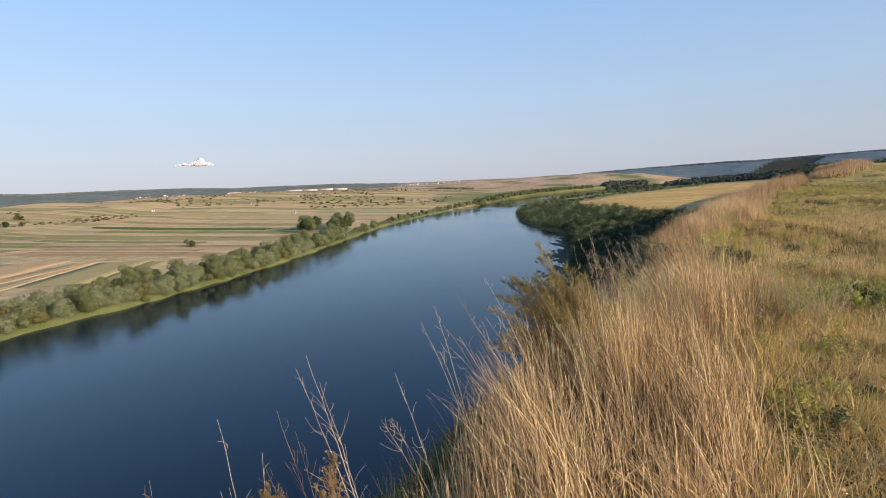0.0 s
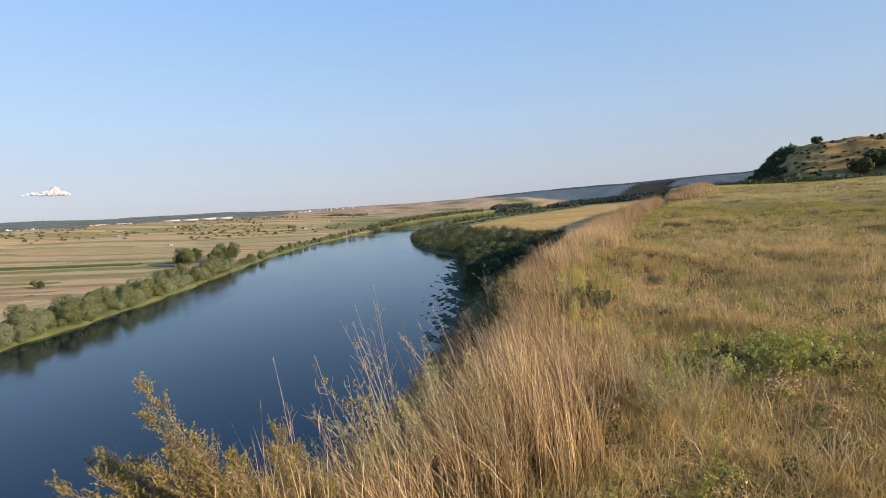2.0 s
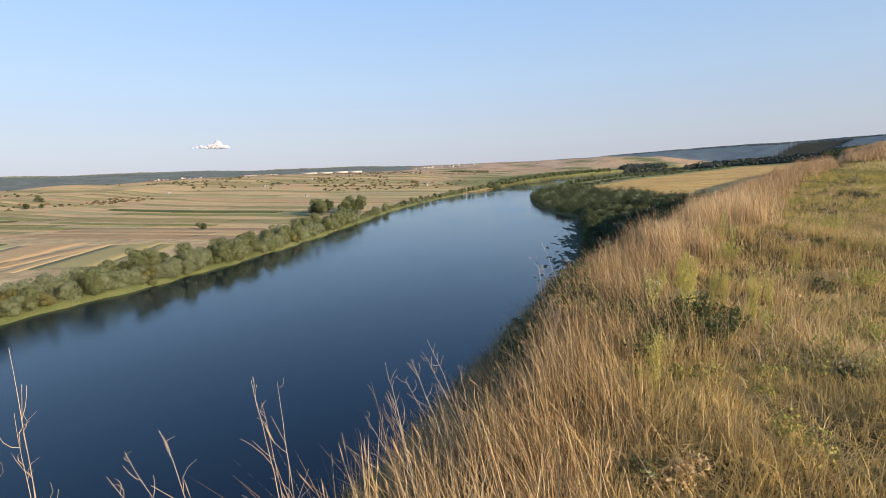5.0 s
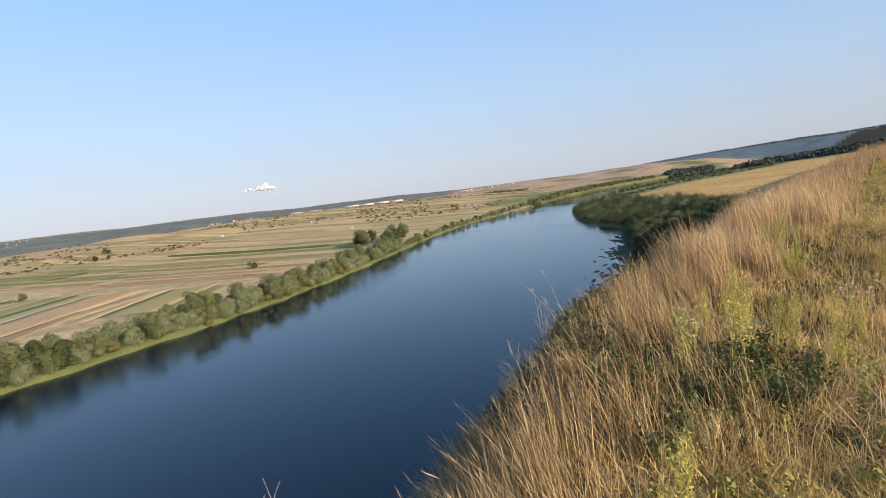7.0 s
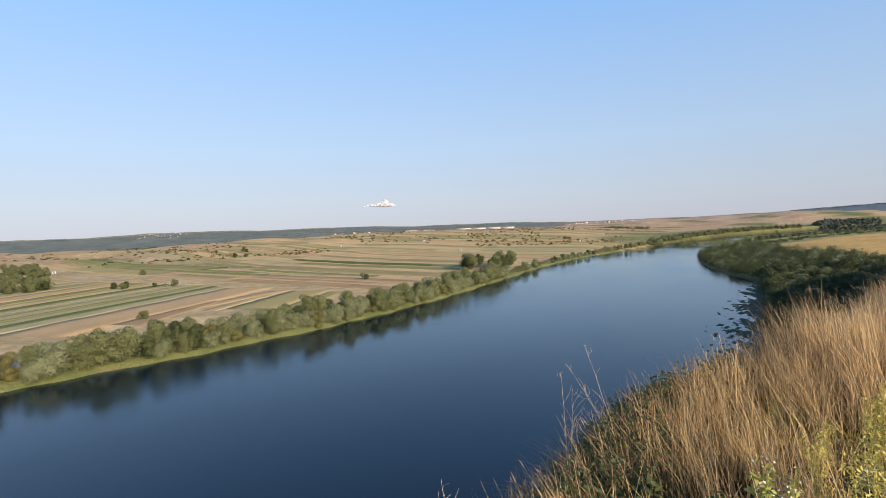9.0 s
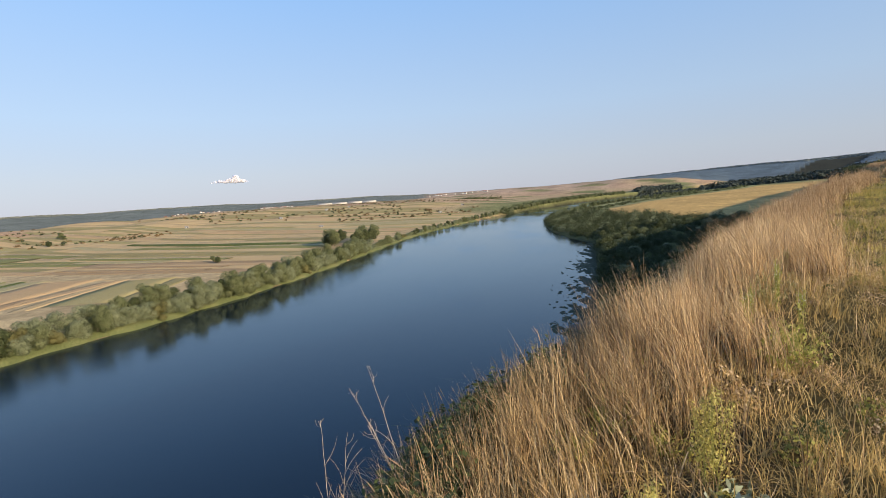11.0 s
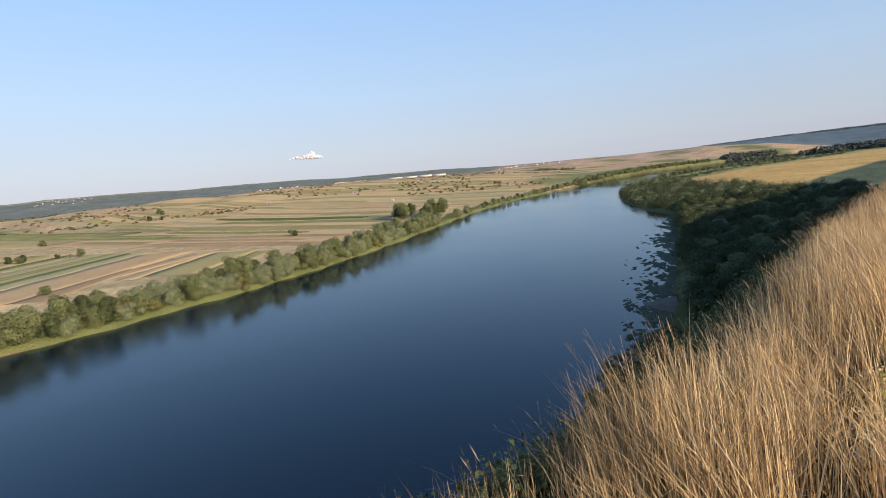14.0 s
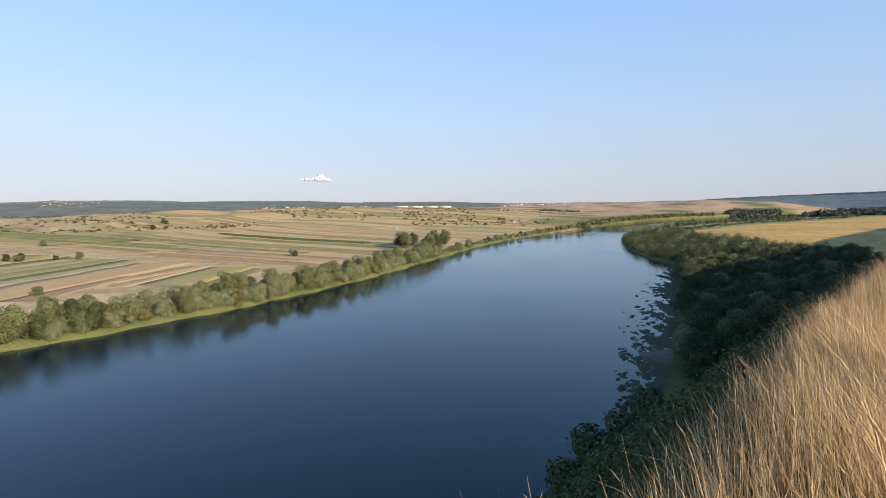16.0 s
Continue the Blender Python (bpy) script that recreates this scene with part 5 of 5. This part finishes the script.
def spray_plant(name, foot, tips, leaf, per, size, stalk, sides, side_len, seed, label, category, group, thick=0.004, sag=0.12):
    """A plant of arching stems from one foot to the given tips, with upward side twigs set with small leaves."""
    rng = np.random.RandomState(seed)
    root = new(name)
    foot = np.array((foot[0], foot[1], height_at([foot[0]], [foot[1]])[0] - 0.03))
    wood, lp = [], []
    for tip in tips:
        tip = np.array(tip, float)
        bow = np.array((0, 0, sag * np.linalg.norm(tip - foot)))
        curve = lambda t: foot + (tip - foot) * t[..., None] + bow * (4 * t * (1 - t))[..., None]
        ts = np.linspace(0, 1, 6)
        pts = curve(ts)
        for k in range(5):
            wood.append(limb(pts[k], pts[k + 1], thick * (1 - 0.16 * k), thick * (0.84 - 0.16 * k), 3, 0.004, rng))
        run = (tip - foot) / np.linalg.norm(tip - foot)
        for q in range(sides):
            t = np.array(rng.uniform(0.22, 0.97))
            a = curve(t)
            out = np.cross(run, rng.normal(size=3))
            out = run * 0.75 + out / np.linalg.norm(out) * rng.uniform(0.4, 0.9) + np.array((0, 0, 0.25))
            e = a + out / np.linalg.norm(out) * side_len * (1.15 - t) * rng.uniform(0.5, 1.3)
            wood.append(limb(a, e, thick * 0.4, thick * 0.2, 3, 0.08 * side_len, rng))
            if per:
                lp.append(a + (e - a) * rng.uniform(0.1, 1.08, (per, 1)) + rng.normal(size=(per, 3)) * size * 0.8)
    tagged(part("stalk", mesh_from(name + "_stalk", *joined(wood), stalk), root), kind="stuff")
    if per:
        p = np.concatenate(lp)
        tagged(part("foliage", mesh_from(name + "_leaves", *leaves(p, rng.normal(size=p.shape) + (0, 0, 0.6), size, rng, 2.2), leaf), root), kind="stuff")
    return tagged(root, label, category, group)


def tips_round(cx, cy, cz, n, sx, sz, seed):
    r = np.random.RandomState(seed)
    return [(cx + r.normal(0, sx), cy + r.normal(0, sx), cz + r.normal(0, sz)) for k in range(n)]


for k, (foot, tip, n) in enumerate((((1.36, 3.30), (0.80, 3.34, 39.17), 13), ((1.46, 3.40), (1.10, 3.40, 39.26), 15), ((1.28, 3.16), (0.74, 3.12, 38.88), 11), ((1.55, 3.55), (1.36, 3.66, 39.10), 9), ((0.14, 0.98), (-0.06, 1.08, 39.00), 12))):
    spray_plant("wormwood_bush", foot, tips_round(*tip, n, 0.11, 0.085, 400 + k), OLIVE if k < 4 else DRYOLIVE, 22, 0.0036, STALK, 90, 0.20, 410 + k,
                "feathery olive-yellow wormwood leaning over the cliff edge" if k < 4 else "brownish dried wormwood at the cliff edge", "shrub", "wormwood at the edge", 0.0035)
for k, (x, y, z) in enumerate(((0.45, 2.48, 39.34), (0.50, 2.52, 39.24), (0.61, 2.79, 39.39), (0.46, 2.20, 39.20), (0.42, 2.08, 39.26), (0.73, 2.94, 39.37), (1.52, 3.93, 39.40), (1.36, 3.83, 39.44), (1.51, 3.92, 39.36), (1.69, 4.23, 39.48),
                               (1.68, 4.76, 39.46), (1.80, 5.22, 39.51), (1.94, 5.01, 39.38), (2.26, 5.62, 39.24), (2.10, 5.35, 39.20), (-0.16, 1.66, 39.30), (-0.18, 1.38, 39.19), (-0.31, 1.21, 39.24), (0.30, 2.60, 39.25), (0.17, 1.90, 39.12), (-0.36, 0.93, 39.20),
                               (2.58, 6.29, 39.03), (2.68, 6.44, 38.98), (2.73, 6.69, 39.00), (2.55, 6.13, 39.00), (3.45, 8.05, 38.98), (3.68, 10.08, 39.00), (3.59, 9.64, 38.92), (5.02, 11.92, 39.10), (5.42, 12.32, 39.05))):
    r = np.random.RandomState(450 + k)
    back = r.uniform(0.18, 0.34) if k > 5 else 0.5
    foot = (x - EDGE_N[0] * back + r.normal(0, 0.05), y - EDGE_N[1] * back - r.uniform(0, 0.12))
    spray_plant("dead_stalk", foot, [(x, y, z)] + [(x + r.normal(0, 0.09), y + r.normal(0, 0.09), z - r.uniform(0.05, 0.3)) for q in range(2)], None, 0, 0.01, PALESTALK if k % 4 else STALK, 9, 0.24, 480 + k,
                "pale dead branching stalk leaning over the water", "weed", "dead stalks at the cliff edge", 0.0028, 0.05)
for k, (x, y, z) in enumerate(((1.73, 3.91, 39.30), (1.92, 4.10, 39.08), (2.00, 4.35, 39.10), (2.25, 4.35, 39.02), (2.35, 4.15, 38.98), (2.15, 4.55, 39.05), (2.45, 4.60, 38.98), (1.15, 2.75, 39.02), (1.30, 2.95, 39.05), (3.50, 4.72, 38.98), (3.62, 4.95, 38.95), (3.80, 4.70, 38.90), (3.55, 4.45, 38.88), (3.95, 4.95, 38.85))):
    spray_plant("grey_weed", (x + 0.14, y - 0.10), tips_round(x, y, z, 8, 0.13 if x < 3 else 0.2, 0.09, 520 + k), GREYLEAF if k % 3 else OLIVE, 10, 0.0058, PALESTALK, 12, 0.15, 530 + k,
                "pale grey-green leafy weed at the cliff edge", "weed", "grey weeds on the cliff top", 0.003)
for x, y, sc in ((4.40, 5.60, 0.8), (4.60, 5.75, 0.9), (4.90, 5.62, 1.0), (5.50, 5.20, 1.0), (5.72, 5.35, 0.9), (4.20, 5.30, 0.7), (4.75, 5.30, 0.8), (5.90, 5.10, 0.8), (5.10, 6.10, 0.8), (6.15, 5.60, 0.8), (4.05, 4.75, 0.6), (3.60, 3.95, 0.5), (6.6, 7.2, 0.8), (7.2, 8.0, 0.9), (5.13, 5.25, 1.0), (5.38, 5.46, 1.3), (5.63, 5.55, 1.2), (5.28, 5.66, 1.0), (5.88, 5.71, 0.9), (4.75, 10.25, 0.6), (4.95, 10.6, 0.7), (5.05, 10.95, 0.6), (5.35, 11.4, 0.7), (5.6, 12.1, 0.7), (5.2, 10.4, 0.6), (4.3, 8.6, 0.6), (4.8, 8.4, 0.6), (5.6, 9.0, 0.6), (6.3, 11.3, 0.9), (6.45, 11.5, 1.0), (6.2, 8.3, 0.7), (7.4, 10.2, 0.9),
                 (8.8, 13.0, 1.1), (2.48, 2.71, 0.7), (2.88, 3.00, 0.6), (3.33, 3.80, 0.6)):
    plant(green[rng.randint(3)], x, y, sc, "low leafy green weed in the meadow", "weed", "green weeds on the cliff top", rng)
for x, y, sc in ((4.2, 8.25, 1.0), (3.98, 8.35, 0.9), (4.38, 8.12, 0.8), (4.12, 8.62, 0.9), (4.45, 8.5, 0.8), (4.3, 7.9, 0.7), (4.68, 8.38, 1.1), (4.55, 8.12, 0.9), (4.82, 8.62, 1.0), (4.92, 8.2, 0.9), (4.6, 8.85, 0.8), (5.05, 8.9, 0.9), (5.2, 8.5, 0.8), (5.58, 5.21, 0.8), (4.93, 5.61, 0.8), (6.0, 10.4, 0.6)):
    plant(leafy[rng.randint(2)], x, y, sc, "dark green leafy weed in the dry grass", "weed", "dark weeds on the cliff top", rng)
for x, y, sc in ((3.73, 4.83, 0.8), (3.88, 5.08, 0.7), (4.3, 7.7, 0.5), (6.7, 12.4, 0.7), (2.18, 4.91, 0.8), (1.78, 4.30, 1.0), (1.63, 4.11, 0.9), (5.5, 7.4, 0.5)):
    plant(grey[rng.randint(2)], x, y, sc, "grey-green branching weed among dry grass", "weed", "grey weeds on the cliff top", rng)
for x, y, sc in ((4.88, 8.76, 1.2), (4.98, 8.88, 1.1), (5.32, 8.98, 0.85), (5.25, 9.05, 0.8), (5.37, 10.06, 1.0), (5.33, 10.12, 0.9), (5.5, 8.8, 1.0), (4.85, 9.3, 0.9), (4.1, 7.1, 0.8), (5.9, 9.3, 0.8), (6.9, 10.6, 0.9)):
    plant(gold[rng.randint(2)], x, y, sc, "tall pale yellow flowering weed on the meadow", "weed", "yellow weeds on the cliff top", rng)
for x, y, sc in ((4.52, 8.66, 1.1), (4.62, 8.74, 1.0), (6.30, 11.83, 0.9), (6.36, 11.9, 0.8), (6.65, 11.75, 0.9), (6.75, 12.3, 0.8), (6.9, 12.6, 0.8), (7.8, 14.2, 0.8), (1.53, 3.46, 0.9), (3.68, 4.11, 0.5), (5.3, 8.2, 0.6)):
    plant(umbel, x, y, sc, "white-flowered weed standing in the grass", "flower", "white flowers on the cliff top", rng)
for x, y, sc in ((5.24, 9.80, 0.5), (5.42, 9.95, 0.6), (6.25, 11.75, 0.8)):
    plant(silver[rng.randint(2)], x, y, sc, "low weed with broad silver-white leaves in the dry grass", "weed", "silver weeds on the cliff top", rng)
drop_proto(umbel, *silver, *leafy, *green, *grey, *gold)

# shrubs on the slope below, and at the hill's foot
bush = [make_tree("slope_bush", 300 + k, 1.5, 1.7, 0.1, DARKLEAF if k else HERB, 1300, 0.085, 8, 0.03) for k in range(2)]
for u, v, sc in ((20, 9, 0.8), (27, 12, 1.1), (34, 15, 1.5), (44, 18, 1.8), (55, 22, 2.2), (62, 17, 1.8), (38, 9, 1.2), (75, 26, 2.3), (52, 12, 1.4), (70, 12, 1.6), (84, 20, 2.0), (60, 30, 2.0), (46, 29, 1.9), (88, 30, 2.4), (8.7, 3.4, 0.95), (7.9, 4.1, 0.78), (10.2, 4.6, 0.8), (11.8, 3.5, 0.75), (13.5, 4.2, 0.9)):
    x, y = uv_to_xy(u, v)
    placed(bush[rng.randint(2)], x, y, sc, rng, "dark green bush on the steep slope", "bush", "bushes on the slope", sink=0.15)
drop_proto(*bush)
hillbush = [make_tree("hill_tree", 320 + k, 5.0, 6.0, 0.3, DARKLEAF, 900, 0.45, 9, 0.15) for k in range(2)]
for u, v, sc in ((222, -52, 0.44), (226, -58, 0.5), (230, -62, 0.5), (236, -66, 0.44), (244, -70, 0.44), (250, -75, 0.5), (220, -92, 1.3), (224, -99, 1.5), (222, -106, 1.5), (240, -60, 0.39), (228, -55, 0.39), (216, -46, 0.28), (252, -88, 0.33), (256, -112, 0.28), (256, -122, 0.39), (215, -72, 0.39), (228, -52, 0.39), (233, -54, 0.44), (238, -60, 0.5), (243, -63, 0.5), (248, -67, 0.5), (254, -70, 0.55), (259, -73, 0.55), (226, -48, 0.33), (264, -76, 0.5), (246, -58, 0.5), (255, -63, 0.55), (264, -68, 0.55),
                 (222, -66, 0.5), (234, -57, 0.44), (246, -64, 0.5), (228, -113, 1.2)):
    x, y = uv_to_xy(u, v)
    placed(hillbush[rng.randint(2)], x, y, sc, rng, "dark green shrub on the rocky hill", "tree", "shrubs on the hill", sink=0.2)
pale = make_tree("pale_tree", 330, 4.5, 4.2, 0.3, WILLOW, 700, 0.36, 8, 0.12)
placed(hillbush[0], *uv_to_xy(252, -88), 0.75, rng, "round dark tree alone on the hill top", "tree", "shrubs on the hill", sink=0.2)
placed(pale, *uv_to_xy(212, -68), 1.0, rng, "pale olive-green tree at the hill's foot", "tree", "shrubs on the hill", sink=0.2)
drop_proto(pale, *hillbush)
scrub = []
while len(scrub) < 330:
    u, v = rng.uniform(214, 285), rng.uniform(-86, -50)
    edge = -56 - (u - 214) * 0.42
    if edge - 6 < v < edge + 9:
        scrub.append((*uv_to_xy(u, v), rng.uniform(0.9, 2.3), rng.uniform(0.9, 2.4)))
scrub = np.array(scrub)
places = np.c_[scrub[:, :2], height_at(scrub[:, 0], scrub[:, 1]) - 0.2, scrub[:, 2:]]
tagged(new("hill_scrub", clump_field("hill_scrub", places, 0.5, 70, DARKLEAF, rng)), "dense dark scrub on the steep flank of the hill", "shrubs", kind="stuff")
scrub = []
while len(scrub) < 260:  # woods along the far rim
    u = 300 + 560 * rng.rand()
    scrub.append((*uv_to_xy(u, float(rim_line(u)) + rng.uniform(-34, 12)), rng.uniform(2.5, 5), rng.uniform(1, 2.6)))
while len(scrub) < 460:  # low bushes along the terraces of the hill
    u, v = rng.uniform(222, 262), rng.uniform(-190, -76)
    scrub.append((*uv_to_xy(u, v), rng.uniform(0.4, 1.0), rng.uniform(0.3, 0.9)))
scrub = np.array(scrub)
places = np.c_[scrub[:, :2], height_at(scrub[:, 0], scrub[:, 1]) - 0.2, scrub[:, 2:]]
tagged(new("hill_scrub", clump_field("hill_scrub", places, 0.6, 60, DARKLEAF, rng)), "dark bushes along the far cliff rim and hill terraces", "shrubs", kind="stuff")
# added row of dark bushes in place of a shaded gully edge
hedge = np.array([(*uv_to_xy(206 + rng.uniform(-2, 2), -v), rng.uniform(1.0, 2.4), rng.uniform(1.6, 3.2)) for v in np.arange(26, 150, 0.7)])
places = np.c_[hedge[:, :2], height_at(hedge[:, 0], hedge[:, 1]) - 0.2, hedge[:, 2:]]
tagged(new("hedge", clump_field("hedge", places, 0.4, 60, DARKLEAF, rng)), "row of dark bushes standing in for gully shade at the hill's foot", "hedge", kind="stuff")
